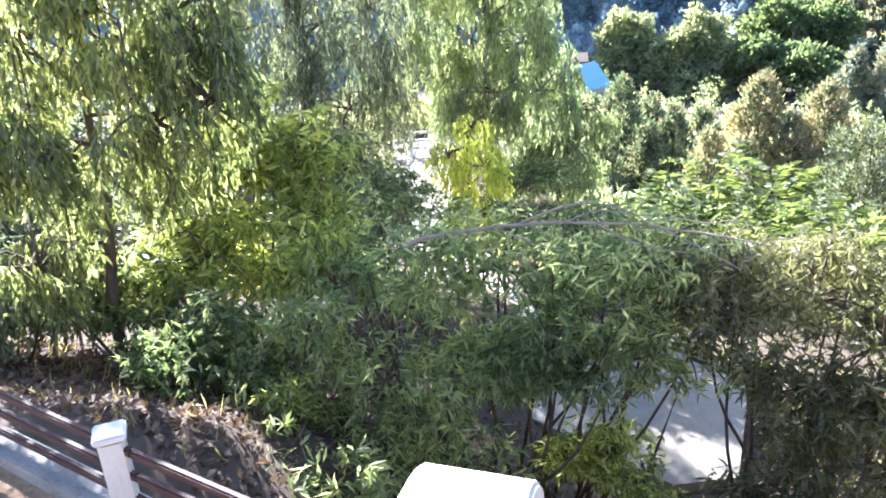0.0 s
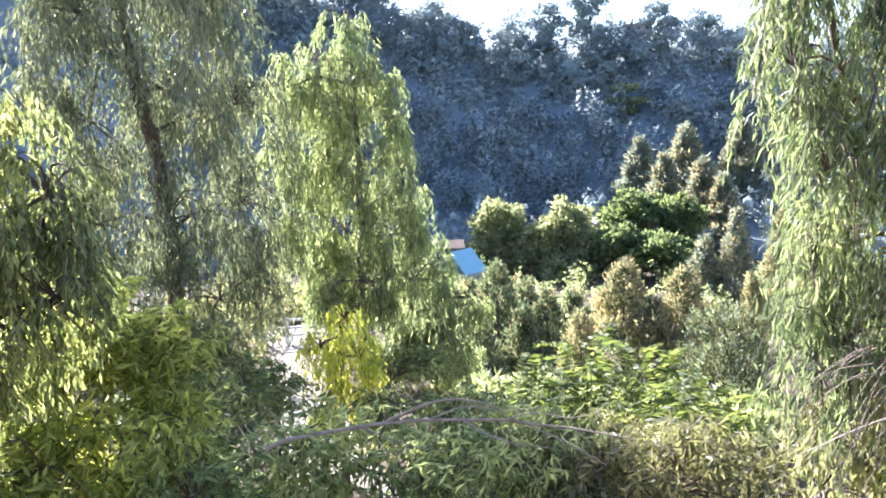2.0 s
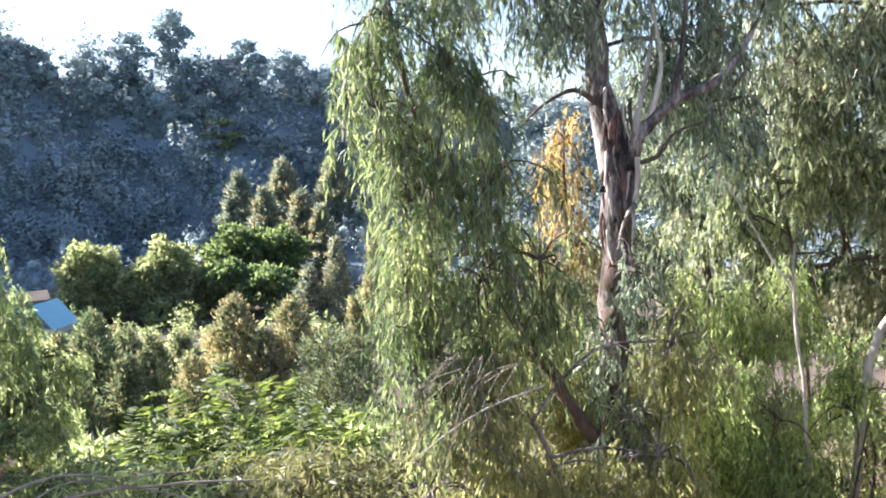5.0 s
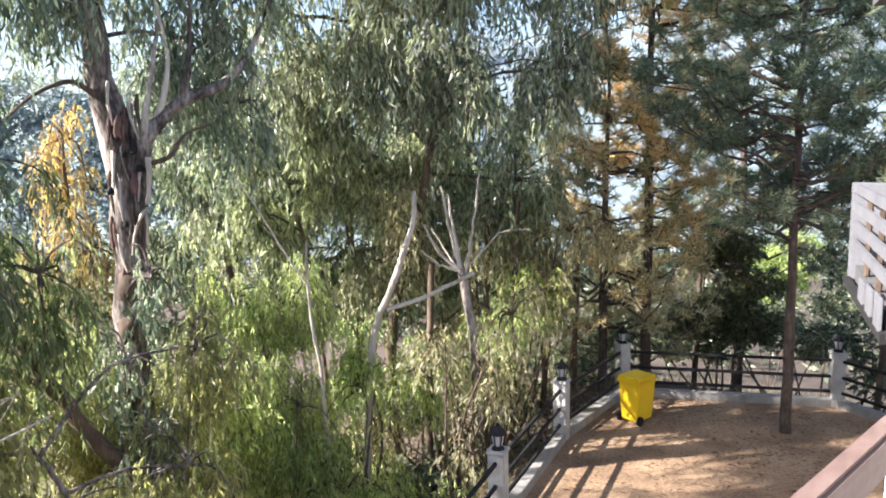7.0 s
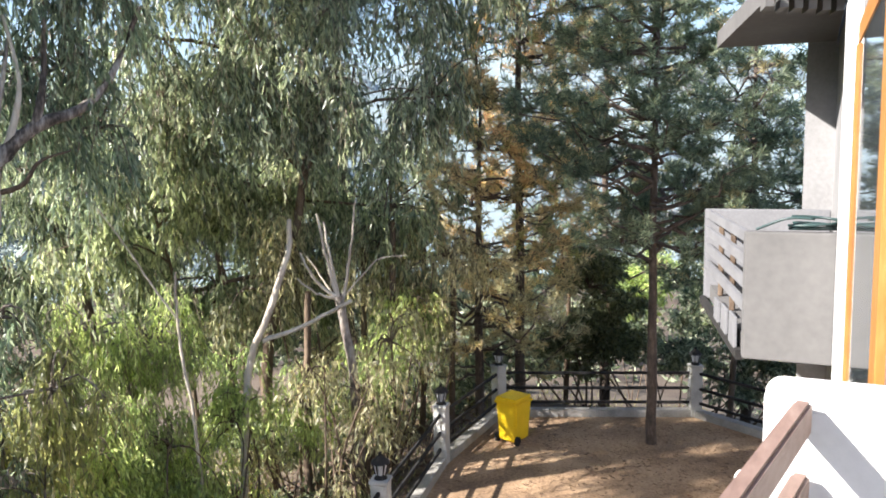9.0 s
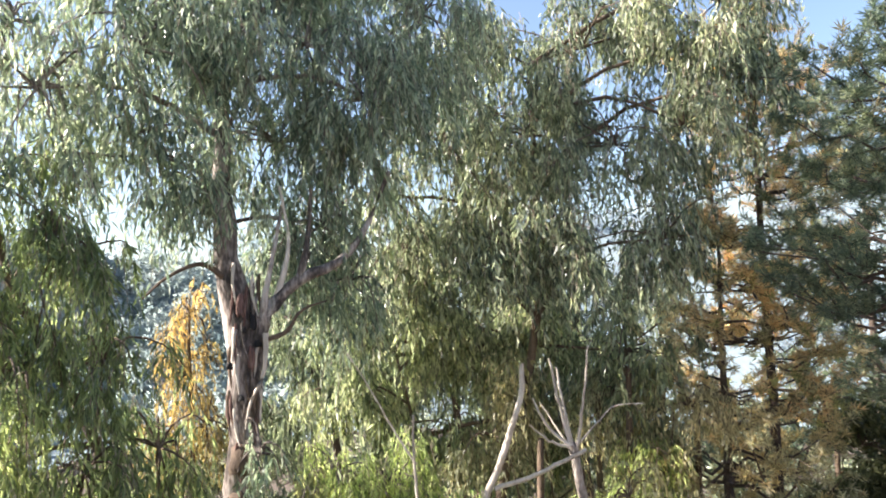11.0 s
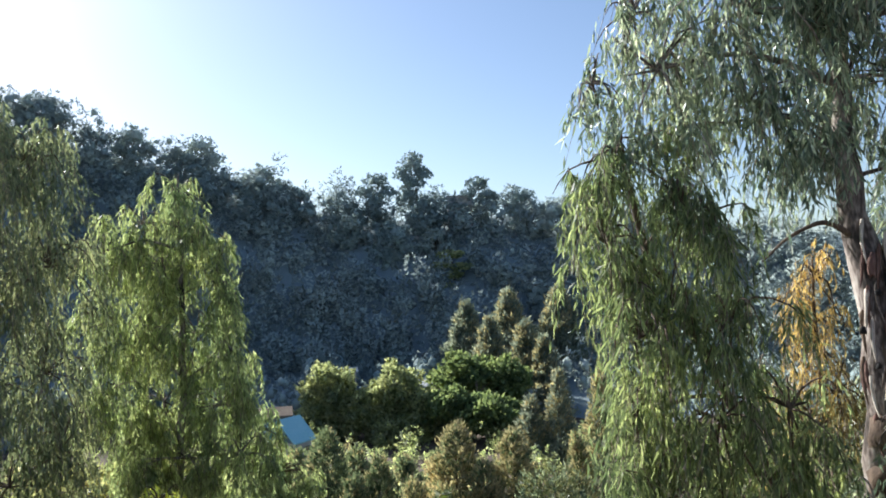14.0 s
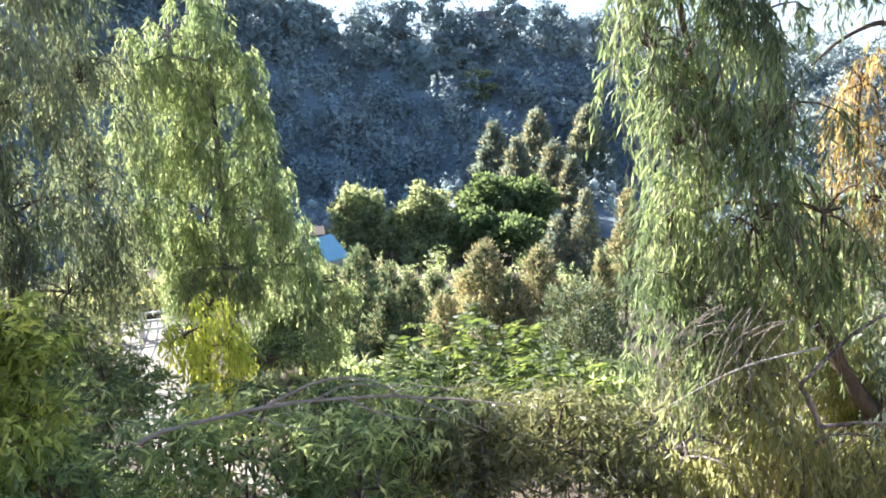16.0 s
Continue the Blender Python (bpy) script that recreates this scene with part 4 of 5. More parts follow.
bare("young_trunk", "slim pale young trunk with a side stem",
     [([on_ground(-45.6, 13), polar(-45.3, -22, 13), polar(-45.0, -17, 13), polar(-44.3, -12, 13), polar(-44.3, -7, 13)], 0.036, 0.02),
      ([polar(-44.4, -10.5, 13), polar(-42.8, -8, 13), polar(-41.2, -5, 13), polar(-38.5, -0.5, 13)], 0.02, 0.01)], BARK_WHITE)
for az, d, top in ((-59.8, 15.5, -4), (-57.6, 16, -6), (-53.3, 15, -9), (-50.3, 16, -12), (-64.4, 17, -6), (-62.2, 18, -5), (-85.0, 19, -8), (-48.8, 18, -8), (-66.5, 20, -5), (-73.2, 21, -6)):
    bare("tree_trunk", "dark bare tree trunk on the slope behind the fence",
         [([on_ground(az, d), polar(az + 0.2, -18, d), polar(az - 0.3, top, d)], 0.09, 0.06)], BARK_DARK, group="slope trunks")


# ---- pines ----
def pine(name, label, base, h, r, first, mats, seed, tiers=11, arms=6, needle=(0.16, 0.014), tufts=26, per=12, trunk_r=0.15, lean=(0, 0), droop=-0.1, group=""):
    """A pine: trunk, arms in tiers, needle tufts along the arms."""
    rng = np.random.default_rng(seed)
    base = np.asarray(base, float)
    tip = base + (lean[0], lean[1], h)
    top = thing(name, tuple(base), label, "tree", group)
    path = np.linspace(base - (0, 0, 0.2), tip, 18)
    path[1:-1, :2] += np.cumsum(rng.standard_normal((16, 2)), 0) * 0.012 * h / 8
    v, f = tube(path, np.linspace(trunk_r, 0.02, 18), 12, 0.06, rng)
    hang("trunk", mesh_of("trunk", v, f, BARK_PINE, True), top)
    arm_pieces, pts, dirs = [], [], []
    for k in range(tiers):
        u = first + (1 - first) * ((k + rng.uniform(-0.3, 0.3)) / tiers)
        reach = r * (1 - max(0, (u - first) / (1 - first)) ** 1.7 * 0.8) * rng.uniform(0.6, 1.1)
        for j in range(arms):
            a = rng.uniform(0, 2 * np.pi)
            out = np.array((math.cos(a), math.sin(a), 0))
            side = np.array((-out[1], out[0], 0))
            at = base + (tip - base) * min(0.99, u + rng.uniform(-0.07, 0.07))
            L = reach * rng.uniform(0.5, 1.1)
            bend = smooth_path([at, at + out * L * 0.5 + (0, 0, L * (droop + 0.02)), at + out * L + (0, 0, L * (droop + 0.3))], 7)
            bend[1:] += rng.standard_normal((6, 3)) * 0.05 * L
            arm_pieces.append(tube(bend, np.linspace(0.014 + 0.012 * L, 0.007, 7), 5))
            for s in rng.uniform(0.28, 1.0, max(2, int(tufts * L / r))) ** 0.75 * 5.99:
                i = int(s)
                stem = bend[i] + (bend[i + 1] - bend[i]) * (s - i)
                w = out * rng.uniform(0.1, 0.6) + side * rng.uniform(-0.8, 0.8) + np.array((0, 0, rng.uniform(-0.3, 0.55)))
                end = stem + w * rng.uniform(0.2, 0.75) * min(1.4, L) ** 0.7
                arm_pieces.append(tube([stem, (stem + end) / 2 - (0, 0, 0.02), end], (0.006, 0.005, 0.003), 3))
                pts.append(end)
                dirs.append(w)
    v, f = joined(arm_pieces)
    tagged(hang("branch_mass", mesh_of("branch_mass", v, f, BARK_PINE, True), top), kind="stuff")
    pts, dirs = np.array(pts), unit(np.array(dirs))
    which = rng.random(len(pts)) < (mats[2] if len(mats) > 2 else 1.0)
    for name_, mat, sel in (("needle_crown", mats[0], which), ("dry_crown", mats[1], ~which)):
        if sel.sum() < 3:
            continue
        p, d = pts[sel], dirs[sel]
        m = len(p) * per
        along = np.repeat(d, per, 0)
        root = np.repeat(p, per, 0) - along * rng.uniform(0, 0.22, (m, 1))
        way = along * 0.6 + (0, 0, 0.25) + unit(rng.standard_normal((m, 3))) * 1.1
        v, f = blades(root, way, needle[0] * rng.uniform(0.7, 1.15, m), needle[1], rng, 0.1, 0.15)
        hang(name_, mesh_of(name_, v, f, mat), top)
    return top


pine("pine_tree", "slender pine with a bare lower trunk growing through the terrace", (14.5, 2.75, 0), 10.4, 3.2, 0.36, (NEEDLE, NEEDLE_TAN, 0.95), 31, 15, 6, (0.19, 0.021), 30, 40, 0.105, (0.15, 0.1), 0.05)
pine("pine_tree", "half-dead pine with brown and orange needles behind the fence", tuple(on_ground(-69.6, 18)), 14.0, 2.3, 0.26, (NEEDLE_RUST, LEAF_OLIVE, 0.8), 32, 20, 7, (0.2, 0.024), 20, 30, 0.13, (0, 0), 0.0)
pine("pine_tree", "tall dark pine behind the terrace fence", tuple(on_ground(-76, 22)), 13.0, 3.0, 0.3, (NEEDLE, NEEDLE_TAN, 0.92), 33, 14, 6, (0.28, 0.04), 11, 26, 0.16, group="fence pines")
pine("pine_tree", "tall dark pine behind the terrace fence", tuple(on_ground(-86, 23)), 13.5, 3.4, 0.28, (NEEDLE, NEEDLE_TAN, 0.92), 34, 15, 7, (0.3, 0.044), 15, 26, 0.16, group="fence pines")
pine("pine_tree", "dry brown pine among the eucalyptus", tuple(on_ground(-66.5, 17.3)), 8.4, 2.8, 0.14, (NEEDLE_DEAD, LEAF_DRY, 0.5), 35, 12, 7, (0.2, 0.026), 15, 30, 0.12, (0, 0), 0.0)

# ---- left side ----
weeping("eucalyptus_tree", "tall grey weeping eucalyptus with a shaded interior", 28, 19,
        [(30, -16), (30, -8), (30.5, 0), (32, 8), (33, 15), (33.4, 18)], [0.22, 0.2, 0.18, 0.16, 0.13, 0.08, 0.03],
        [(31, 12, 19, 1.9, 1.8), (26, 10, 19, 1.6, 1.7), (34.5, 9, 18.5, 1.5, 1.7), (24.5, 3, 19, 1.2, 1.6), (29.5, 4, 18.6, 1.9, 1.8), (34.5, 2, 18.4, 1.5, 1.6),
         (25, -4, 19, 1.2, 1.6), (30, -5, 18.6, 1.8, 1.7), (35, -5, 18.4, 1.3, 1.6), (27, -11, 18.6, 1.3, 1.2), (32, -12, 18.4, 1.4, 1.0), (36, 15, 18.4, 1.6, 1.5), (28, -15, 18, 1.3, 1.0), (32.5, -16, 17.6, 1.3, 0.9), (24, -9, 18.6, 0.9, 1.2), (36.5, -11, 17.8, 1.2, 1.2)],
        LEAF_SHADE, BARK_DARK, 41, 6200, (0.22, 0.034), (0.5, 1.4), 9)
weeping("eucalyptus_tree", "light green weeping eucalyptus with a pointed top", 16, 21,
        [(16.5, -14), (16.3, -6), (16.3, 2), (16.4, 9.5)], [0.14, 0.12, 0.1, 0.06, 0.02],
        [(16.6, 8, 21, 0.8, 0.9), (18.8, 6, 21, 0.8, 0.9), (14.8, 5, 21, 0.8, 1.0), (17.5, 2.5, 21, 1.1, 1.1), (14.0, 1.5, 21, 0.9, 1.1), (18.6, -2, 21, 1.1, 1.2), (15.2, -2, 21, 1.0, 1.1),
         (12.9, -3.5, 21, 0.8, 1.1), (17.5, -6.5, 21, 1.2, 1.1), (13.6, -7, 21, 1.1, 1.1), (16, -10.5, 20.6, 1.5, 1.1), (12.4, -10.5, 20.6, 1.1, 1.0), (19.5, -9.5, 20.8, 0.9, 0.9), (21.3, 4, 20.5, 0.8, 1.1), (21.5, -1, 20.5, 0.8, 1.1), (21.3, -6, 20.5, 0.8, 1.0)],
        LEAF_PALE, BARK_PALE, 42, 3300, (0.24, 0.034), (0.5, 1.6), 12, split=11, size=(0.1, 0.24), slim=0.65)
weeping("eucalyptus_tree", "low pale olive eucalyptus beside the yard", 11, 24,
        [(11, -15), (11, -12), (11, -9)], [0.08, 0.07, 0.06, 0.02],
        [(11.5, -9.5, 24, 1.2, 1.0), (9.6, -12, 24, 1.2, 1.0), (12.6, -12.5, 24, 1.3, 1.0), (10.6, -15, 23.6, 1.4, 1.0), (13.6, -15.5, 23.4, 1.2, 0.9)],
        LEAF_PALE, BARK_DARK, 45, 1900, (0.23, 0.042), (0.4, 0.9), 9)
weeping("eucalyptus_tree", "bright green young eucalyptus above the raised path", 44, 10,
        [(47.6, -29), (47.0, -22.5), (46.0, -16), (45.9, -12), (45, -4)], [0.085, 0.08, 0.075, 0.065, 0.05, 0.025],
        [(44, -3, 9.6, 1.1, 1.0), (39, -6, 9.6, 0.8, 0.9), (49, -5, 9.6, 1.0, 1.0), (41.5, -11, 9.4, 0.9, 0.9), (48, -13, 9.4, 0.9, 0.9), (53, -10, 9.6, 0.9, 1.1), (44, 3, 10, 1.3, 0.9), (51, -19, 9.8, 0.9, 0.8), (37.6, -10, 9.4, 0.6, 0.8), (37.5, -3, 9.6, 0.6, 0.8)],
        LEAF_SUNNY, BARK_DARK, 43, 2800, (0.16, 0.036), (0.2, 0.5), 8, split=16, size=(0.14, 0.3))


def bush(name, label, specs, mat, seed, n, leaf=(0.15, 0.03), per=9, stems=9, category="shrub", group="", lift=0.2, spread=0.9):
    """A shrub: stems from the ground and tufts of leaves."""
    rng = np.random.default_rng(seed)
    clumps = [clump(*s) for s in specs]
    cx, cy = np.mean([c[0] for c in clumps]), np.mean([c[1] for c in clumps])
    base = np.array((cx, cy, float(ground_height(cx, cy))))
    top = thing(name, tuple(base), label, category, group)
    pieces = []
    for c in clumps:
        for _ in range(3):
            a = base + rng.standard_normal(3) * (0.25, 0.25, 0)
            g = np.array(c[:3]) + rng.standard_normal(3) * np.array(c[3:]) * 0.5
            p = smooth_path([a, (a + g) / 2 + rng.standard_normal(3) * 0.25, g], 8)
            pieces.append(tube(p, np.linspace(0.035, 0.008, 8), 5))
    v, f = joined(pieces)
    tagged(hang("stem_mass", mesh_of("stem_mass", v, f, BARK_DARK, True), top), kind="stuff")
    v, f = tuft_leaves(clumps, n, rng, leaf, per, lift, spread)
    tagged(hang("foliage", mesh_of("foliage", v, f, mat), top), kind="stuff")
    return top



def leafy(name, label, specs, mat, seed, n, leaf=(0.19, 0.04), strand=(0.2, 0.5), per=8, group="", split=9, stem=0.035, fall=0.45):
    """A shrub with hanging narrow leaves on arching stems."""
    rng = np.random.default_rng(seed)
    clumps = [clump(*s) for s in specs]
    clumps = [(c[0] - 0.15, c[1] - 0.12, c[2] - 0.2, *c[3:]) for c in clumps]
    cx, cy = np.mean([c[0] for c in clumps]), np.mean([c[1] for c in clumps])
    base = np.array((cx, cy, float(ground_height(cx, cy))))
    top = thing(name, tuple(base), label, "shrub", group)
    pieces = []
    for c in clumps:
        for _ in range(2):
            a = np.array((c[0] * 0.6 + cx * 0.4, c[1] * 0.6 + cy * 0.4, 0)) + rng.standard_normal(3) * (0.3, 0.3, 0)
            a[2] = float(ground_height(a[0], a[1])) - 0.05
            g = np.array(c[:3]) + rng.standard_normal(3) * np.array(c[3:]) * 0.4
            pieces.append(tube(smooth_path([a, (a + g) / 2 + rng.standard_normal(3) * 0.2, g], 8), np.linspace(stem, 0.01, 8), 6))
    small, branchlets = broken(clumps, split, rng, (0.25, 0.44))
    v, f = joined(pieces)
    tagged(hang("stem_mass", mesh_of("stem_mass", v, f, BARK_DARK, True), top), kind="stuff")
    tagged(hang("branchlet_spray", mesh_of("branchlet_spray", *branchlets, BARK_DARK, True), top), kind="stuff")
    lv, tw = weeping_leaves(small, n, rng, leaf, strand, per, 0.6, fall)
    tagged(hang("foliage", mesh_of("foliage", *lv, mat), top), kind="stuff")
    return top


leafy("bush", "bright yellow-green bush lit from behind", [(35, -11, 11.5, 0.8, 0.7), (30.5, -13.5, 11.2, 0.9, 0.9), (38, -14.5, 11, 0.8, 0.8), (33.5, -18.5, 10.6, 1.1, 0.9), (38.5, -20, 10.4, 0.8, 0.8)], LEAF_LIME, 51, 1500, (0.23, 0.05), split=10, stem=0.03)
leafy("shrub", "dense dark green willow-leaved shrub below the balcony",
      [(29, -23.5, 9.4, 1.0, 0.9), (22.5, -23.5, 9.2, 1.1, 0.9), (16, -23, 9.2, 1.1, 0.8), (9.5, -23, 9.2, 1.1, 0.8), (3, -23, 9.2, 1.1, 0.8), (33, -30, 8.4, 1.0, 1.0), (26, -31, 8.2, 1.1, 1.0), (20, -31, 8.2, 0.9, 0.8), (13, -28, 8.8, 1.0, 0.8), (27, -39, 7.4, 1.0, 0.9), (20, -38, 7.6, 0.7, 0.8), (3.5, -26.5, 9, 1.0, 0.55), (9, -28, 8.8, 0.9, 0.6), (4, -29.5, 8.8, 0.7, 0.45), (9, -31, 8.6, 0.7, 0.45), (0.5, -29, 8.8, 0.6, 0.45), (33, -38, 7.0, 0.8, 0.8), (38, -36, 6.9, 0.5, 0.6)],
      LEAF_SHRUB, 52, 2700, (0.2, 0.038))
leafy("shrub", "dark green shrub with dry olive tops", [(-3, -23, 9.4, 1.1, 0.7), (-8.5, -24, 9.2, 1.1, 0.8), (-13.5, -26.5, 9, 0.9, 0.9), (-2, -26.5, 8.8, 0.8, 0.5), (-9, -31, 8.6, 0.9, 0.9), (-14, -33, 8.4, 1.0, 1.0), (-10, -38, 8, 1.0, 0.9), (-6, -39, 8, 0.5, 0.5)], LEAF_DULL, 53, 1700, (0.19, 0.034))
leafy("shrub", "leafy green shrub beside the railing", [(41, -24, 9.4, 0.9, 0.9), (38, -29, 8.6, 0.8, 0.8), (48, -21, 10.5, 0.9, 0.9), (36, -36, 7.8, 0.8, 0.8), (43, -31, 8.2, 0.6, 0.6), (42, -36, 6.7, 0.5, 0.55), (38, -39.5, 6.4, 0.5, 0.5), (33, -41, 6.5, 0.6, 0.55), (29, -43, 6.6, 0.6, 0.5)], LEAF_YOUNG, 54, 1900, (0.19, 0.045))
leafy("shrub", "low yellow-green sunlit shrub by the yard", [(6, -36, 8.6, 0.6, 0.5), (10, -36.5, 8.4, 0.5, 0.4), (3.5, -38.5, 8, 0.5, 0.4)], LEAF_LIME, 55, 420, (0.15, 0.035), split=5)
leafy("shrub", "small yellow-leaved shrub at the foot of the bank", [(35.3, -31.5, 7.6, 0.22, 0.35)], LEAF_LIME, 57, 60, (0.12, 0.035), split=3)
leafy("undergrowth", "olive hanging undergrowth round the pale trunks", [(-46.5, -24, 12.6, 0.7, 0.9), (-50.5, -25, 12.6, 0.8, 0.8), (-54.5, -26, 12.4, 0.8, 0.6), (-52.5, -16, 15.0, 0.7, 0.9), (-57.5, -14, 15.2, 0.8, 0.9), (-48, -14, 14.8, 0.7, 0.9), (-60, -10, 15.5, 0.9, 0.9)], LEAF_WILLOW, 66, 1500, (0.165, 0.028), (0.3, 0.8), fall=1.0)
leafy("thicket", "green thicket on the lower slope beyond the fence", [(-31, -10, 27, 1.9, 1.5), (-26.5, -11.5, 26, 1.8, 1.4), (-33, -15, 19, 1.4, 1.2), (-28.5, -16, 19, 1.4, 1.1), (-23, -13.5, 25, 1.7, 1.3), (-36, -11, 27, 1.9, 1.5), (-41, -12, 26, 1.8, 1.5), (-46, -11.5, 27, 1.8, 1.5), (-51, -11.5, 27, 1.8, 1.4), (-56, -11, 28, 1.8, 1.5), (-61, -10.5, 28, 1.8, 1.5), (-66, -10, 28, 1.8, 1.4), (-71, -9, 30, 1.8, 1.5)], LEAF_DARK, 67, 3600, (0.3, 0.075), (0.3, 0.9))
leafy("thicket", "grey-green bushes behind the bright young tree", [(29, -14.5, 17, 1.3, 1.1), (33.5, -13, 17, 1.4, 1.3), (38, -12.5, 16, 1.4, 1.3), (43, -12, 15, 1.3, 1.3), (41, -17, 13, 1.1, 1.0), (36, -19, 13.5, 1.2, 1.0), (46, -18, 12, 1.0, 1.0), (47, -8, 16, 1.3, 1.3), (41, -6, 18, 1.3, 1.4)], LEAF_SHADE, 68, 2200, (0.22, 0.05), (0.3, 0.8))
leafy("thicket", "dry tan hanging foliage round the pollarded tree", [(-50, -8, 16.4, 0.9, 0.9), (-53, -4.5, 16.4, 1.0, 0.9), (-58.5, -6, 16.2, 1.0, 1.0), (-61.5, -11, 15.8, 0.9, 1.0), (-54, -13, 16.2, 0.9, 0.9), (-64, -6, 16, 1.0, 1.0), (-58, -17, 15.6, 0.7, 0.8), (-49, -20, 14.6, 0.6, 0.7), (-57.2, -16.5, 13.2, 0.45, 0.7), (-56.4, -22, 13.0, 0.5, 0.7), (-53.2, -14, 13.2, 0.4, 0.5), (-59.5, -12, 13.4, 0.5, 0.7)], LEAF_DRY, 69, 2300, (0.165, 0.028), (0.3, 0.9), fall=1.0)
leafy("thicket", "dark green bushes round the edge of the yard", [(24.8, -16.5, 15, 1.0, 0.9), (28, -18, 13, 1.0, 0.9), (26, -21, 11.5, 0.9, 0.8), (13, -19.3, 14.5, 0.9, 0.7), (9, -20, 14.5, 1.0, 0.7), (30, -21.5, 10.8, 0.9, 0.8), (13.5, -17, 18, 1.2, 0.9)], LEAF_YOUNG, 99, 1500, (0.2, 0.04), (0.2, 0.6))
# undergrowth on the slope by the terrace
leafy("undergrowth", "tangled yellow-green undergrowth on the slope", [(-38, -24, 12.5, 1.0, 0.9), (-43, -25, 12.6, 0.9, 0.8), (-47.5, -22, 14, 0.9, 0.8), (-36, -28, 11.4, 1.0, 0.9), (-41.5, -29, 11.4, 1.0, 0.9), (-38, -18, 13, 1.0, 1.0), (-43.5, -18, 13.2, 1.0, 1.0), (-48, -17, 13.8, 0.9, 1.0), (-47, -28, 11.6, 0.9, 0.8), (-52, -29, 11.6, 0.7, 0.6)], LEAF_WILLOW, 58, 2700, (0.165, 0.028), (0.3, 0.9), fall=1.0)
leafy("undergrowth", "dark undergrowth between the trunks behind the fence", [(-49, -19, 17, 1.3, 1.0), (-53.5, -18, 18, 1.4, 1.0), (-58, -17, 19, 1.4, 1.0), (-62.5, -15.5, 20, 1.4, 1.1), (-66.5, -14.5, 20, 1.2, 1.0), (-52, -23, 14.6, 0.9, 0.7), (-49, -26, 13, 0.8, 0.8)], LEAF_DARK, 59, 1700, (0.22, 0.05))
leafy("undergrowth", "green shrubs beyond the terrace fence", [(-71, -13.5, 22, 1.3, 1.0), (-75, -11.5, 21, 1.0, 1.2), (-80, -13, 23, 1.5, 1.0), (-85, -13.5, 22, 1.4, 1.0), (-90, -13.5, 22, 1.4, 1.0), (-68, -12, 21, 1.2, 1.0), (-83, -10, 26, 1.4, 1.2), (-88, -10, 26, 1.4, 1.2)], LEAF_DARK, 60, 2300, (0.24, 0.06))
leafy("bush", "dense dark green bush behind the terrace fence", [(-74.6, -8.6, 20, 0.8, 1.2), (-76.2, -11.5, 20, 1.0, 1.1), (-73.4, -12.5, 20, 0.8, 0.9)], NEEDLE_DEEP, 63, 1500, (0.2, 0.05))
leafy("bush", "sunlit yellow-green bush far behind the pines", [(-77.8, -9.5, 34, 1.6, 1.5), (-79.5, -8, 36, 1.4, 1.2)], LEAF_WILLOW, 64, 420, (0.34, 0.08), split=6)
leafy("undergrowth", "grey-green thicket on the slope above the path", [(52, -16, 12, 1.2, 1.2), (56, -13, 12, 1.2, 1.2), (50, -8, 15, 1.4, 1.4), (57, -6, 14, 1.4, 1.5), (47, -15, 13, 1.0, 0.9), (54, -20, 10.5, 0.9, 0.9), (50, -12, 13, 1.0, 1.0), (59, -18, 10.5, 1.0, 1.0)], LEAF_DARK, 65, 2600, (0.2, 0.044))
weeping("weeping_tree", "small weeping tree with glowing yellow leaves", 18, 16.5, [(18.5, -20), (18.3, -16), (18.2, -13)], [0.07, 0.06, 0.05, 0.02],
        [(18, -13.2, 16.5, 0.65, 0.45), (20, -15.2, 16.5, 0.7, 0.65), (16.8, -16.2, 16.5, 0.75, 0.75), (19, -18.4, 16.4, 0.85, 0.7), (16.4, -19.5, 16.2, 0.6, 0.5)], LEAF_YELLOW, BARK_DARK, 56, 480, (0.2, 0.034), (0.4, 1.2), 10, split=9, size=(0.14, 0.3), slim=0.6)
bare("fallen_branch", "long bare grey branch arching over the shrubs",
     [([polar(24.5, -22.2, 8.5), polar(22.3, -21.6, 8.5), polar(14.5, -21.1, 8.5), polar(7, -21.2, 8.4), polar(1.4, -21.8, 8.3), polar(-4.3, -22.4, 8.2)], 0.031, 0.009),
      ([polar(15.5, -21.2, 8.5), polar(11, -19.7, 8.5), polar(7, -20.1, 8.4), polar(4.5, -21.6, 8.3)], 0.02, 0.007),
      ([polar(9, -21.2, 8.4), polar(6, -22.7, 8.2), polar(2, -23.2, 8.1)], 0.015, 0.005),
      ([polar(4, -21.5, 8.4), polar(1, -22.8, 8.2), polar(-2, -24.2, 8.1)], 0.013, 0.005),
      ([polar(12, -21.2, 8.45), polar(9, -20.2, 8.4), polar(5.5, -20.6, 8.3), polar(2.8, -20.2, 8.2)], 0.012, 0.004),
      ([polar(6, -21.3, 8.4), polar(3.5, -20.7, 8.3), polar(0.8, -21.0, 8.2), polar(-1.5, -20.6, 8.1)], 0.011, 0.004),
      ([polar(17, -21.3, 8.5), polar(14, -22.6, 8.3), polar(10.5, -23.4, 8.2)], 0.012, 0.004)], TWIG, "branch")
for k in range(20):
    q = np.random.default_rng(200 + k)
    a0, e0 = -23 + q.uniform(-4, 4), -15.5 + q.uniform(-1.5, 1.5)
    a1, e1 = a0 + q.uniform(1.5, 7), -22.5 + q.uniform(-3, 2)
    bare("dry_branch", "thin bare dry hanging branch", [([polar(a0, e0, 8.9), polar((a0 + a1) / 2, (e0 + e1) / 2 + q.uniform(0.8, 2.6), 8.8), polar(a1 + q.uniform(-1, 1), e1, 8.7)], q.uniform(0.004, 0.008), 0.002)], TWIG, "branch", "dry branches")
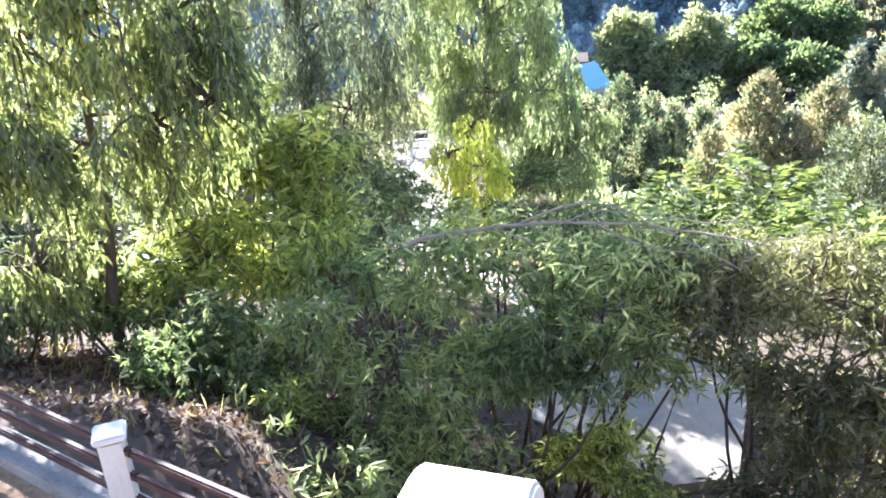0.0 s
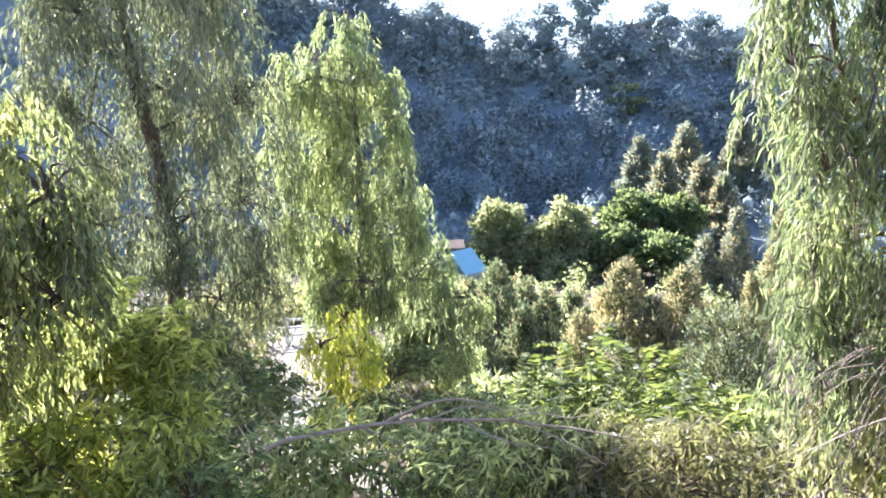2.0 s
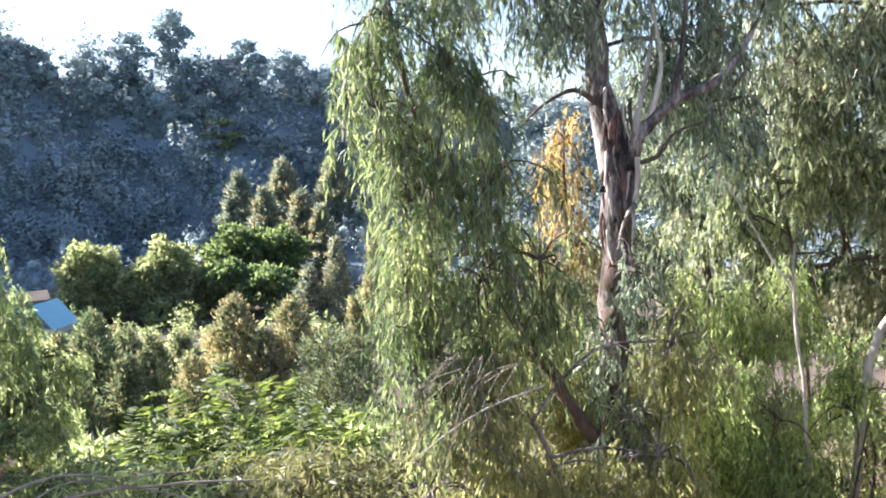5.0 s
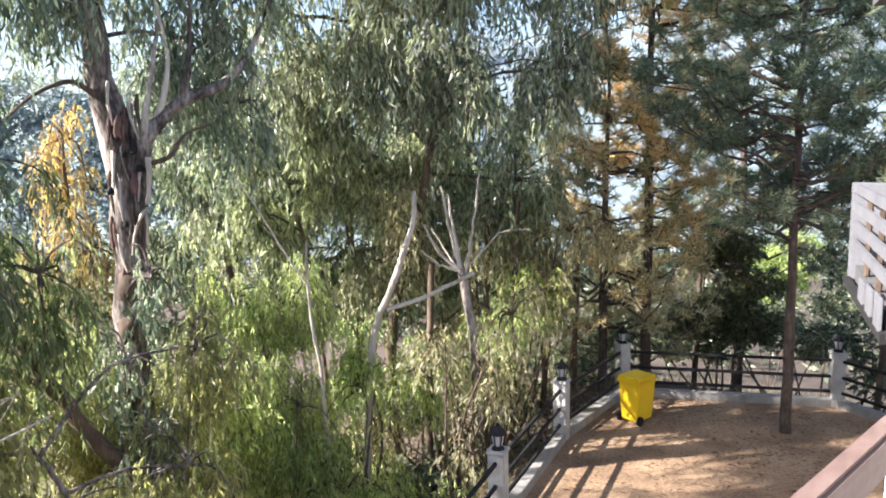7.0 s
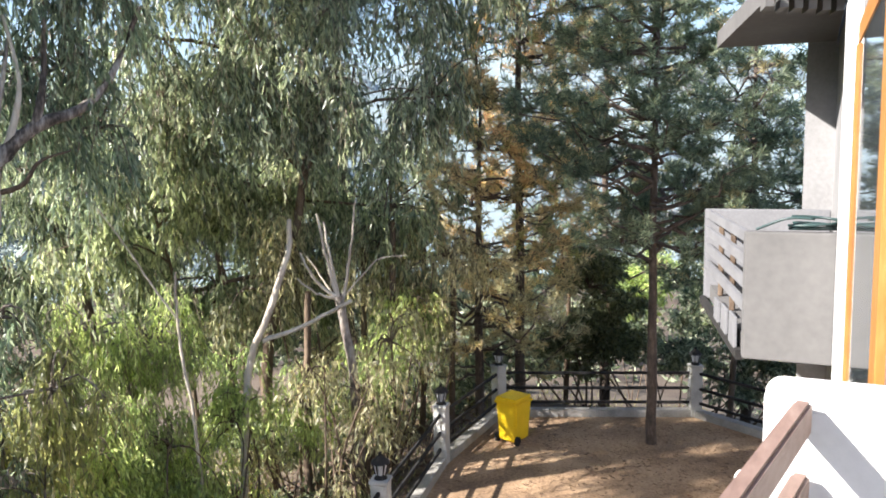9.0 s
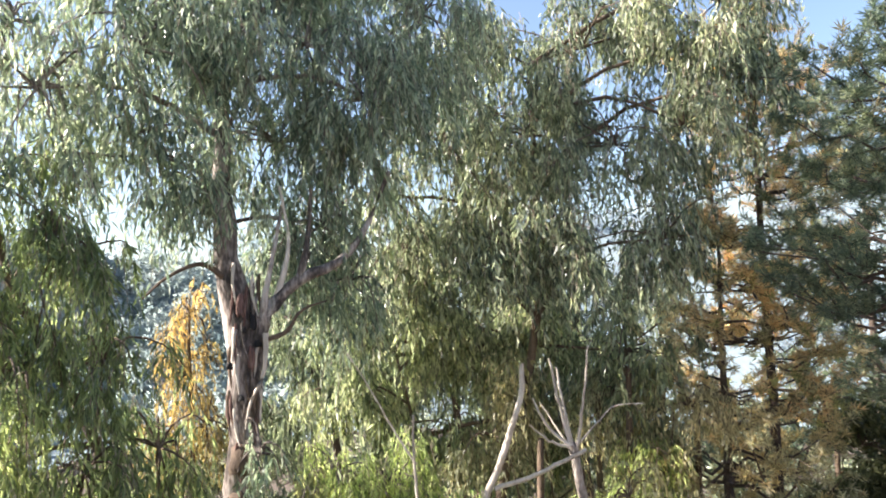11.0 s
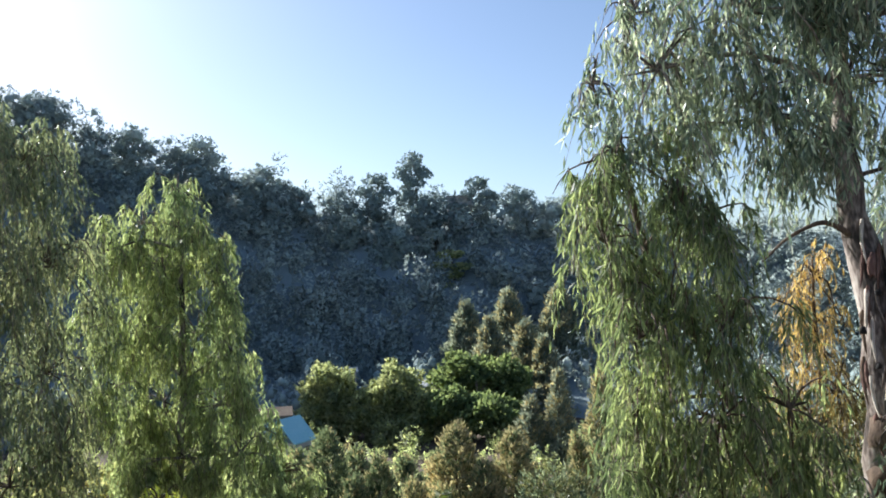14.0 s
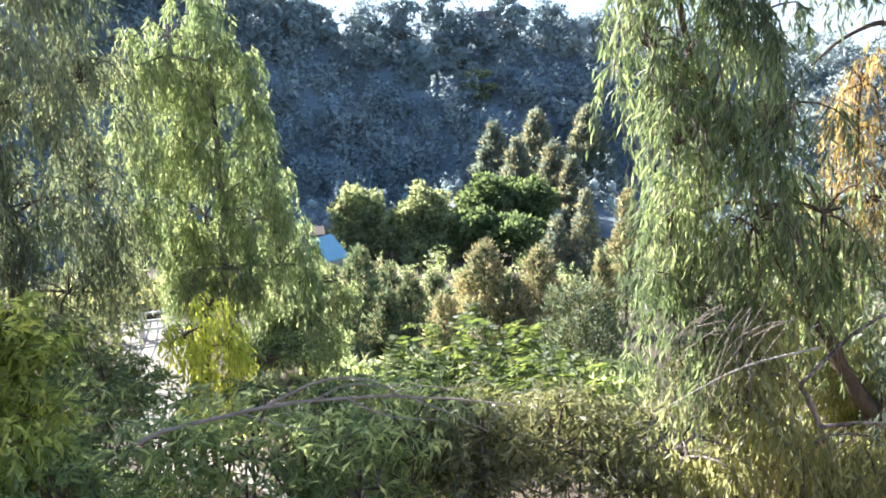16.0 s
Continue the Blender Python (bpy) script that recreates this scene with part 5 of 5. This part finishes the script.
bare("dry_branch", "long bare pale branch sloping down from the eucalyptus", [([polar(-26.5, -17.2, 9.2), polar(-21, -19.2, 8.9), polar(-15.4, -22.5, 8.7)], 0.015, 0.005)], BARK_WHITE, "branch", "dry branches")


# ---- middle distance ----
def round_tree(name, label, specs, mat, bark, seed, n, leaf=(0.5, 0.3), per=7, group="", lift=0.2, core=False):
    rng = np.random.default_rng(seed)
    clumps = [clump(*s) for s in specs]
    low = min(clumps, key=lambda c: c[2])
    x, y = np.mean([c[0] for c in clumps]), np.mean([c[1] for c in clumps])
    base = np.array((x, y, min(float(ground_height(x, y)), low[2] - low[5])))
    trunk = [base, (base + np.array(low[:3])) / 2, np.array((x, y, max(c[2] for c in clumps)))]
    leaves = tuft_leaves(clumps, n, rng, leaf, per, lift)
    top = grow(name, label, trunk, [0.25, 0.2, 0.06], clumps, mat, bark, rng, leaves, "tree", group, None, 0.12, 5)
    if core:
        v, f = lump_masses([(*c[:3], *(0.6 * q for q in c[3:])) for c in clumps], rng, 0.12)
        tagged(hang("inner_foliage", mesh_of("inner_foliage", v, f, mat, True), top), kind="stuff")
    return top


round_tree("round_tree", "round-crowned grey-green tree in the valley", [(5.7, -6.6, 110, 3.6, 3.4), (6.2, -9, 110, 4.0, 4), (5.2, -8.6, 110, 3.4, 4)], LEAF_BALL, BARK_DARK, 61, 2600, (0.7, 0.35), 7, "valley trees")
round_tree("round_tree", "broad round-crowned grey-green tree in the valley", [(0.6, -7, 108, 3.0, 3.6), (2.5, -8.2, 108, 3.2, 3.4), (-1.2, -8.6, 108, 3.4, 3.4), (0.6, -10, 108, 5, 4)], LEAF_BALL, BARK_DARK, 62, 3600, (0.7, 0.35), 7, "valley trees")
round_tree("broadleaf_tree", "bright green broadleaf tree in the valley", [(-4.5, -6, 115, 4.2, 3), (-7.2, -6.4, 115, 3.6, 3), (-5.8, -8.6, 105, 4.4, 2.2), (-3, -8, 105, 3, 2)], LEAF_BROAD, BARK_DARK, 63, 3000, (0.8, 0.45), 7, "valley trees")
def conifer(az, el, d, h, r, mats, seed, label, blunt=0.95, thick=1.15):
    """A dense pointed conifer: stacked tiers of upturned sprays round a trunk; el is its tip's."""
    rng = np.random.default_rng(seed)
    tip = polar(az, el, d)
    x, y, z = tip
    top = thing("conifer", (x, y, z - h), label, "tree", "valley conifers")
    v, f = tube(np.linspace((x, y, z - h), (x, y, z - 0.1 * h), 8), np.linspace(0.16, 0.03, 8), 7)
    hang("trunk", mesh_of("trunk", v, f, BARK_PINE, True), top)
    n = int(850 * (r / 2.8) ** 1.2 * (thick if d > 70 else thick * 1.05))
    waves = rng.uniform(0, 6.28, 4)
    for name_, mat, share, low in (("needle_crown", mats[0], mats[2], 0.45), ("dry_crown", mats[1], 1 - mats[2], 0.85)):
        m = max(20, int(n * share))
        u, a = rng.random(m) ** 0.6 * (1.0 if low < 0.5 else 0.62), rng.uniform(0, 2 * np.pi, m)
        lobe = 0.80 + 0.20 * np.sin(u * 26 + a * 2 + waves[0]) + 0.20 * np.sin(a * 5 + u * 9 + waves[1]) + 0.12 * np.sin(a * 11 - u * 30 + waves[2])
        w = r * (0.05 + 0.95 * u**blunt) * lobe * np.sqrt(rng.uniform(low - 0.15, 1.2, m))
        flat = np.stack([np.cos(a), np.sin(a), 0 * a], -1)
        at = np.array((x, y, z)) + flat * w[:, None] - np.stack([0 * u, 0 * u, u * h * 0.86], -1)
        way = np.repeat(flat * 0.45 + np.array((0, 0, 0.8)), 6, 0) + rng.standard_normal((m * 6, 3)) * 0.36
        v, f = blades(np.repeat(at, 6, 0) + rng.standard_normal((m * 6, 3)) * 0.0022 * d, way, 0.0076 * d * rng.uniform(0.6, 1.2, m * 6), 0.0019 * d, rng)
        hang(name_, mesh_of(name_, v, f, mat), top)


DARK_CONIFER, TAN_CONIFER = "dark green conifer in the valley", "conifer with tan-brown cone-laden tips in the valley"
for k, (az, el, d, h, r, tan) in enumerate(((6.1, -9.3, 58, 11, 4.3, 0.25), (2.3, -11.2, 57, 9, 2.6, 0.3), (10.2, -10.0, 60, 10, 4.0, 0.6), (13.4, -10.5, 62, 10, 3.6, 0.4), (4.2, -12.6, 54, 8, 2.6, 0.25), (8, -12.8, 52, 8, 3.2, 0.25),
                                             (-3.4, -9.2, 50, 9, 3.3, 0.8), (-7.7, -9.8, 50, 9, 3.1, 0.75), (-5.0, -12.6, 56, 9, 3.0, 0.2), (-5.6, -12, 48, 8, 2.6, 0.7), (-0.2, -13, 46, 7, 2.2, 0.5),
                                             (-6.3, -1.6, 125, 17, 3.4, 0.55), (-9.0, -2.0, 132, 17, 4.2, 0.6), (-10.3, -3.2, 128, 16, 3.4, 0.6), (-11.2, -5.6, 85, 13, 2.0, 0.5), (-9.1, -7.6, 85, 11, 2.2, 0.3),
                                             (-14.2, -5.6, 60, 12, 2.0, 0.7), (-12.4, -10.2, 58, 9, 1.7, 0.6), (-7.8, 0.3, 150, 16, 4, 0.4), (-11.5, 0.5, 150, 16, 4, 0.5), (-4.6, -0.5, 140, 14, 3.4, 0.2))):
    conifer(az, el, d, h, r * (1.15 if d < 80 else 1.4), (NEEDLE_BLUE if d < 80 else NEEDLE_HAZED, NEEDLE_TAN, 1.0 - tan * 0.62 if tan >= 0.5 and d < 80 else 1 - tan * 0.3), 70 + k, TAN_CONIFER if tan >= 0.5 else DARK_CONIFER)


conifer(-10.6, -12.2, 36, 9.5, 3.1, (NEEDLE_DEEP, NEEDLE, 0.8), 110, "broad olive-green pine with a rounded feathery crown", 0.4, 3.0)
for k, (az, el, d, h, r) in enumerate(((4.0, -10.8, 66, 9, 4.2), (0.4, -11.6, 66, 8, 4.0), (8.4, -10.6, 64, 9, 4.0), (-2.2, -11.2, 68, 8, 3.6))):
    conifer(az, el, d, h, r, (NEEDLE_BLUE, NEEDLE_TAN, 0.93), 111 + k, DARK_CONIFER)


def frond_bush(name, label, specs, seed, fronds, length=0.9):
    """Feathery shrub: arching fronds with paired leaflets."""
    rng = np.random.default_rng(seed)
    clumps = [clump(*s) for s in specs]
    x, y = np.mean([c[0] for c in clumps]), np.mean([c[1] for c in clumps])
    base = np.array((x, y, float(ground_height(x, y))))
    top = thing(name, tuple(base), label, "shrub")
    pieces = [tube(smooth_path([base, (base + np.array(c[:3])) / 2, np.array(c[:3])], 7), np.linspace(0.07, 0.02, 7), 6) for c in clumps]
    v, f = joined(pieces)
    tagged(hang("stem_mass", mesh_of("stem_mass", v, f, BARK_DARK, True), top), kind="stuff")
    p, d, _ = in_clumps(clumps, fronds, rng, 0.8)
    out = unit(d * (1, 1, 0.3) + rng.standard_normal((fronds, 3)) * 0.4)
    s = np.linspace(0.1, 1, 10)[None, :, None]
    spine = p[:, None] + out[:, None] * length * s + np.array((0, 0, 1.0)) * length * (0.45 * s - 0.65 * s * s)
    side = unit(np.cross(out, (0, 0, 1.0)))[:, None]
    ways = np.concatenate([side + out[:, None] * 0.5 + 0 * s, -side + out[:, None] * 0.5 + 0 * s], 1) + np.array((0, 0, -0.25))
    at = np.concatenate([spine, spine], 1)
    m = fronds * 20
    v, f = blades(at.reshape(-1, 3), ways.reshape(-1, 3), length * 0.3 * rng.uniform(0.7, 1.1, m), length * 0.085, rng, 0.1, 0.1)
    tagged(hang("foliage", mesh_of("foliage", v, f, LEAF_FERN), top), kind="stuff")


for k, (specs, n) in enumerate((([(4.4, -20.3, 28, 0.9, 0.9), (2.6, -21, 28, 1.1, 0.8)], 46), ([(-0.6, -17.6, 30, 0.6, 1.0), (-1.2, -20.6, 29, 1.3, 0.9)], 60), ([(-4.8, -18.6, 30, 1.0, 0.8), (-6.8, -20, 29, 1.0, 0.9), (-3.8, -20.5, 28, 1.3, 0.8)], 80), ([(-9, -21, 26, 1.0, 0.8)], 60))):
    frond_bush("feathery_shrub", "bright green feathery-leaved shrub with arching fronds", specs, 81 + k, n, 1.7)
leafy("shrub", "dry olive scrub on the bank", [(2, -22.5, 16, 1.5, 0.8), (-4, -22.5, 16, 1.6, 0.8), (-9, -23, 16, 1.5, 0.9), (-14, -24, 15, 1.4, 1.0), (9, -21.5, 18, 1.5, 0.8)], LEAF_DULL, 86, 1500, (0.24, 0.05), (0.2, 0.5), 8, "bank scrub")
bush("shrub", "green shrubs between the conifers and the yard", [(10, -18, 38, 1.8, 1.6), (7, -20, 34, 1.6, 1.3), (12.5, -17.5, 30, 1.5, 1.5), (4, -19.5, 38, 1.8, 1.2), (13, -14.5, 40, 1.8, 1.6), (0, -20.5, 36, 2.0, 1.0), (-6, -20.5, 36, 2.0, 1.0), (-12, -21, 32, 2.2, 1.2), (11, -20.5, 24, 1.5, 1.1)], LEAF_SHRUB, 87, 2600, (0.4, 0.12), 8, group="bank scrub")
bush("shrub", "olive shrubs at the foot of the yard", [(15, -14, 36, 2.2, 1.6), (19, -12.5, 38, 2.4, 1.4), (24, -12, 36, 2.4, 1.6), (28, -14, 26, 1.6, 1.6)], LEAF_OLIVE, 88, 1400, (0.4, 0.12), 8, group="bank scrub")


# ---- buildings in the valley and on the ridge ----
def cottage(name, label, az, el, d, w, dep, wall_h, roof_h, turn, roof_mat, wall_mat, windows=2):
    """A small house; el is its ridge's."""
    x, y, z = polar(az, el, d)
    base = z - roof_h - wall_h
    ob = thing(name, (x, y, base), label, "house")
    m = pose(x, y, base, 0, 0, turn)

    def put(nm, bm, mat, parent=ob, lab=""):
        bmesh.ops.transform(bm, matrix=m, verts=bm.verts)
        return part(nm, bm, mat, parent, lab)
    put("wall", prism([(-w / 2, -dep / 2), (w / 2, -dep / 2), (w / 2, dep / 2), (-w / 2, dep / 2)], -6, wall_h), wall_mat)
    for s in (-1, 1):
        bm = bmesh.new()
        e = 0.4
        pts = [(-w / 2 - e, s * (dep / 2 + e), wall_h - 0.1), (w / 2 + e, s * (dep / 2 + e), wall_h - 0.1), (w / 2 + e, 0, wall_h + roof_h), (-w / 2 - e, 0, wall_h + roof_h)]
        face = bm.faces.new([bm.verts.new(q) for q in pts])
        r = bmesh.ops.extrude_face_region(bm, geom=[face])
        for q in r["geom"]:
            if isinstance(q, bmesh.types.BMVert):
                q.co.z += 0.12
        put("roof", bm, roof_mat)
    for k in range(windows):
        cx = (k + 0.5) / windows * w - w / 2
        bm = bmesh.new()
        box(bm, (cx - 0.5, -dep / 2 - 0.03, wall_h * 0.35), (cx + 0.5, -dep / 2 + 0.05, wall_h * 0.75))
        win = put("window", bm, GLASS)
        bm = bmesh.new()
        box(bm, (cx - 0.6, -dep / 2 - 0.06, wall_h * 0.35 - 0.1), (cx + 0.6, -dep / 2 - 0.002, wall_h * 0.35 - 0.004))
        put("sill", bm, WHITE, win)


cottage("house", "valley house with a blue sheet-metal roof", 8.8, -8.4, 74, 2.8, 3.0, 2.4, 2.0, 62, BLUE_ROOF, WALL_FAR)
cottage("house", "low pale-roofed house behind the round trees", 4.4, -5.0, 128, 2.6, 4, 2.6, 0.5, 5, ROOF_GREY, WALL_FAR)
cottage("house", "low pale-roofed house behind the round trees", -2.2, -6.1, 124, 7, 5, 2.6, 0.7, -6, ROOF_GREY, WALL_FAR)
cottage("house", "white flat house on the ridge among pines", -4.4, 7.6, 196, 6.4, 5, 2.2, 0.2, 0, ROOF_GREY, WALL_FAR, 3)
cottage("house", "grey shed wall in the valley", 10.6, -7.6, 80, 5, 4, 2.2, 0.5, 10, SOIL, DARKENED_PLASTER, 1)
yard_rail = thing("railing", tuple(polar(22, -16, 29)), "white two-rail railing along the far edge of the yard", "railing")
ra, rb = polar(25.5, -14, 29.5), polar(17.5, -14, 29.5)
for h in (-1.35, -1.65, -1.95):
    part("rail", beam((ra[0], ra[1], h), (rb[0], rb[1], h), 0.08, 0.09), WHITE, yard_rail)
for k in range(6):
    q = ra + (rb - ra) * k / 5
    part("post", beam((q[0], q[1], -2.4), (q[0], q[1], -1.25), 0.14, 0.14), WHITE, yard_rail)

# ---- far hillside ----
def hill_woods(name, label, count, az_range, d_range, size, mat, seed, leaf=0.95, sprays=24, core=True, lobes=5, tall=1.0):
    """Woods on the far slope, joined: knobbly crowns of several lumps with leaf sprays standing out of them."""
    rng = np.random.default_rng(seed)
    az = rng.uniform(*az_range, count)
    d = np.sqrt(rng.uniform(d_range[0] ** 2, d_range[1] ** 2, count))
    x, y = -np.sin(np.radians(az)) * d, np.cos(np.radians(az)) * d
    z = ground_height(x, y)
    r = rng.uniform(*size, count)
    lumps = []
    for k in range(count):
        h = r[k] * rng.uniform(0.6, 1.2)
        for j in range(lobes):
            o = rng.standard_normal(3) * (0.5, 0.5, 0.42) * r[k]
            q = r[k] * rng.uniform(0.30, 0.58)
            lumps.append((x[k] + o[0], y[k] + o[1], z[k] + h * tall + o[2] * tall, q, q, q * tall * rng.uniform(0.8, 1.2)))
    n, per = count * sprays, 4
    p, out, which = in_clumps(lumps, n, rng, 0.95)
    heart = np.stack([x, y, z + r * 0.9 * tall], -1)[which // lobes]
    whole = (p - heart) / (r[which // lobes, None] * (1, 1, tall))
    way = out[:, None] * 0.8 + np.array((0, 0, 0.25)) + rng.standard_normal((n, per, 3)) * 0.9
    m = n * per
    v, f = blades(np.repeat(p, per, 0), way.reshape(-1, 3), leaf * rng.uniform(0.5, 1.3, m), leaf * 0.55, rng)
    v, f = v.reshape(-1, 4, 3)[:, :3].reshape(-1, 3), np.arange(3 * m).reshape(m, 3)
    normal = np.repeat(out * 0.3 + whole * 0.8 + np.array((0, 0, 0.35)), 3 * per, 0) + rng.standard_normal((3 * m, 3)) * 0.05
    # each leaf's upper side turned the way its crown faces
    a, b, c = v[0::3], v[1::3], v[2::3]
    under = (np.cross(b - a, c - a) * normal[0::3]).sum(1) < 0
    f[under] = f[under][:, ::-1]
    if core:
        inner = [(*c[:3], *(0.62 * q for q in c[3:])) for c in lumps]
        cv, cf = lump_masses(inner, rng, 0.1, 1)
        normal = np.concatenate([unit((cv.reshape(len(lumps), -1, 3) - np.array(lumps)[:, None, :3]).reshape(-1, 3)), normal])
        v, f = joined([(cv, cf), (v, f)])
    me = mesh_of(name, v, f, mat, True)
    me.normals_split_custom_set_from_vertices(unit(normal).tolist())
    return tagged(new(name, me), label, "woods", kind="stuff")


hill_woods("hillside_woods", "dense hazy dark woods covering the far hillside", 720, (-36, 26), (153, 197), (2.2, 4.4), LEAF_FAR_HAZE, 91, 0.9, 82, False, tall=1.2)
hill_woods("flank_woods", "hazy woods on the near flank of the far hill", 120, (26, 66), (150, 198), (2.8, 5.0), LEAF_FAR_HAZE, 98, 1.1, 44, False)
hill_woods("ridge_woods", "dark trees in a row along the far ridge", 90, (-24, 30), (190, 197), (2.1, 3.9), LEAF_FAR_HAZE, 97, 0.75, 120, tall=1.1)
hill_woods("outer_woods", "hazy woods on the outer flanks of the far hill", 260, (-118, -36), (148, 198), (2.6, 4.7), LEAF_OUTER_HAZE, 95, 0.9, 60, False)
hill_woods("foot_woods", "hazy dark woods at the foot of the far hill", 90, (-36, 26), (136, 157), (1.8, 3.2), LEAF_FAR_HAZE, 90, 0.8, 60, False, tall=1.4)
hill_woods("valley_woods", "mixed dark trees along the valley floor", 90, (-36, 40), (116, 136), (2.0, 3.4), LEAF_FAR_HAZE, 92, 0.7, 90, tall=1.5)
hill_woods("valley_scrub", "low green scrub on the valley floor between the conifers", 110, (-16, 17), (60, 104), (1.0, 1.9), LEAF_SHRUB, 96, 0.45, 40, False)
hill_woods("slope_woods", "green woods on the slope beyond the terrace", 150, (-112, -32), (38, 140), (1.8, 3.4), LEAF_DARK, 93, 0.75, 42, False)
hill_woods("slope_woods", "green woods on the slope beyond the path", 80, (40, 95), (32, 140), (1.8, 3.6), LEAF_DARK, 94, 0.8, 36, False)
# single trees that stand out on the ridge and the slope
def foothold(az, el):
    """How far off the far slope reaches that height above the eye's level."""
    ds = np.linspace(158, 195, 60)
    x, y = -np.sin(radians(az)) * ds, np.cos(radians(az)) * ds
    seen = np.degrees(np.arctan2(ground_height(x, y) - EYE, ds))
    return float(ds[np.argmax(seen > el)]) if (seen > el).any() else 194.0


# the LEAF_BALL entry stands for a sunlit clearing, its light in the colour
for k, (az, el, d, w, h, mat) in enumerate(((-0.9, 10.2, 186, 3.2, 3.4, LEAF_FAR_HAZE), (1.9, 8.9, 186, 3.8, 2.6, LEAF_FAR_HAZE), (-5.8, 8.5, 188, 3.2, 2.0, LEAF_FAR_HAZE), (-9.2, 7.4, 188, 3.6, 2.2, LEAF_FAR_HAZE), (10.3, 9.4, 188, 3.6, 3.0, LEAF_FAR_HAZE), (14.7, 11.4, 190, 4.4, 3.2, LEAF_FAR_HAZE),
                                            (19.3, 11.9, 190, 4.2, 3.2, LEAF_FAR_HAZE), (25, 13.6, 190, 4.6, 3.4, LEAF_FAR_HAZE), (7.8, 7.9, 188, 2.6, 2.4, LEAF_FAR_HAZE), (4.2, 6.9, 188, 3, 2, LEAF_FAR_HAZE), (0.6, 4.6, 160, 4.6, 5.2, LEAF_FAR_HAZE), (4, 5.6, 165, 4.0, 2.4, LEAF_FAR_HAZE), (-3.6, 3.2, 158, 3.4, 0.9, LEAF_BALL), (-2.4, 4.6, 168, 2.6, 2.2, LEAF_FAR_HAZE), (-13, 6.8, 188, 3.6, 2.4, LEAF_FAR_HAZE), (-18, 5.6, 188, 3.6, 2.4, LEAF_FAR_HAZE), (-21.5, 5.0, 188, 3.6, 2.4, LEAF_FAR_HAZE))):
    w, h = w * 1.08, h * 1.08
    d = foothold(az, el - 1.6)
    round_tree("ridge_tree", "dark hazy pine standing out on the far hillside" if mat is LEAF_FAR_HAZE else "olive mound of leaves standing for a sunlit clearing on the far hillside",
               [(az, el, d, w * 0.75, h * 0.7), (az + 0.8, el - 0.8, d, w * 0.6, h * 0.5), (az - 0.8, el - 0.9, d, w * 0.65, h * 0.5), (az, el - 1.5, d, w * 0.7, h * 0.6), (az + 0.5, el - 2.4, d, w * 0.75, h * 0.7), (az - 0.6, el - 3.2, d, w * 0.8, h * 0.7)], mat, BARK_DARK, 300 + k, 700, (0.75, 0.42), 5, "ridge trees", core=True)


# ---- grass and litter ----
def scatter(name, label, n, spread, mat, seed, leaf, up, lift=0.0):
    rng = np.random.default_rng(seed)
    x, y = spread(rng, n)
    keep = (y > edge_y(x) + 0.25) | (x > 17.3)
    x, y = x[keep], y[keep]
    z = ground_height(x, y) + lift
    m = len(x)
    way = rng.standard_normal((m, 3)) * (1, 1, 0.15) + np.array((0, 0, up))
    v, f = blades(np.stack([x, y, z], -1), way, leaf[0] * rng.uniform(0.5, 1.3, m), leaf[1], rng, 0.2, 0.3)
    tagged(new(name, mesh_of(name, v, f, mat)), label, "ground cover", kind="stuff")


scatter("grass", "tufts of dry yellow-green grass on the slopes", 14000, lambda g, n: (g.uniform(-22, 30, n), g.uniform(3, 26, n)), GRASS, 401, (0.28, 0.02), 2.2)
scatter("leaf_litter", "brown fallen leaves lying on the slope", 14000, lambda g, n: (g.uniform(-14, 20, n), g.uniform(3, 14, n)), LITTER, 402, (0.14, 0.06), 0.15, 0.02)
scatter("leaf_litter", "brown fallen leaves under the trees beside the path", 7000, lambda g, n: (g.uniform(-11, -1, n), g.uniform(3.0, 8.5, n)), LITTER, 404, (0.13, 0.06), 0.12, 0.02)
scatter_rng = np.random.default_rng(403)
nx, ny = scatter_rng.uniform(6, 16, 9000), scatter_rng.uniform(-2, 6, 9000)
inside = (ny < edge_y(nx) - 0.4) & (nx < 15.2 + 0.35 * np.clip(ny, 0, 3))
nx, ny = nx[inside], ny[inside]
v, f = blades(np.stack([nx, ny, np.full(len(nx), 0.012)], -1), scatter_rng.standard_normal((len(nx), 3)) * (1, 1, 0.03), scatter_rng.uniform(0.05, 0.14, len(nx)), 0.012, scatter_rng, 0.1, 0.02)
tagged(new("needle_litter", mesh_of("needle_litter", v, f, LITTER)), "brown pine needles and leaves strewn over the terrace", "ground cover", kind="stuff")
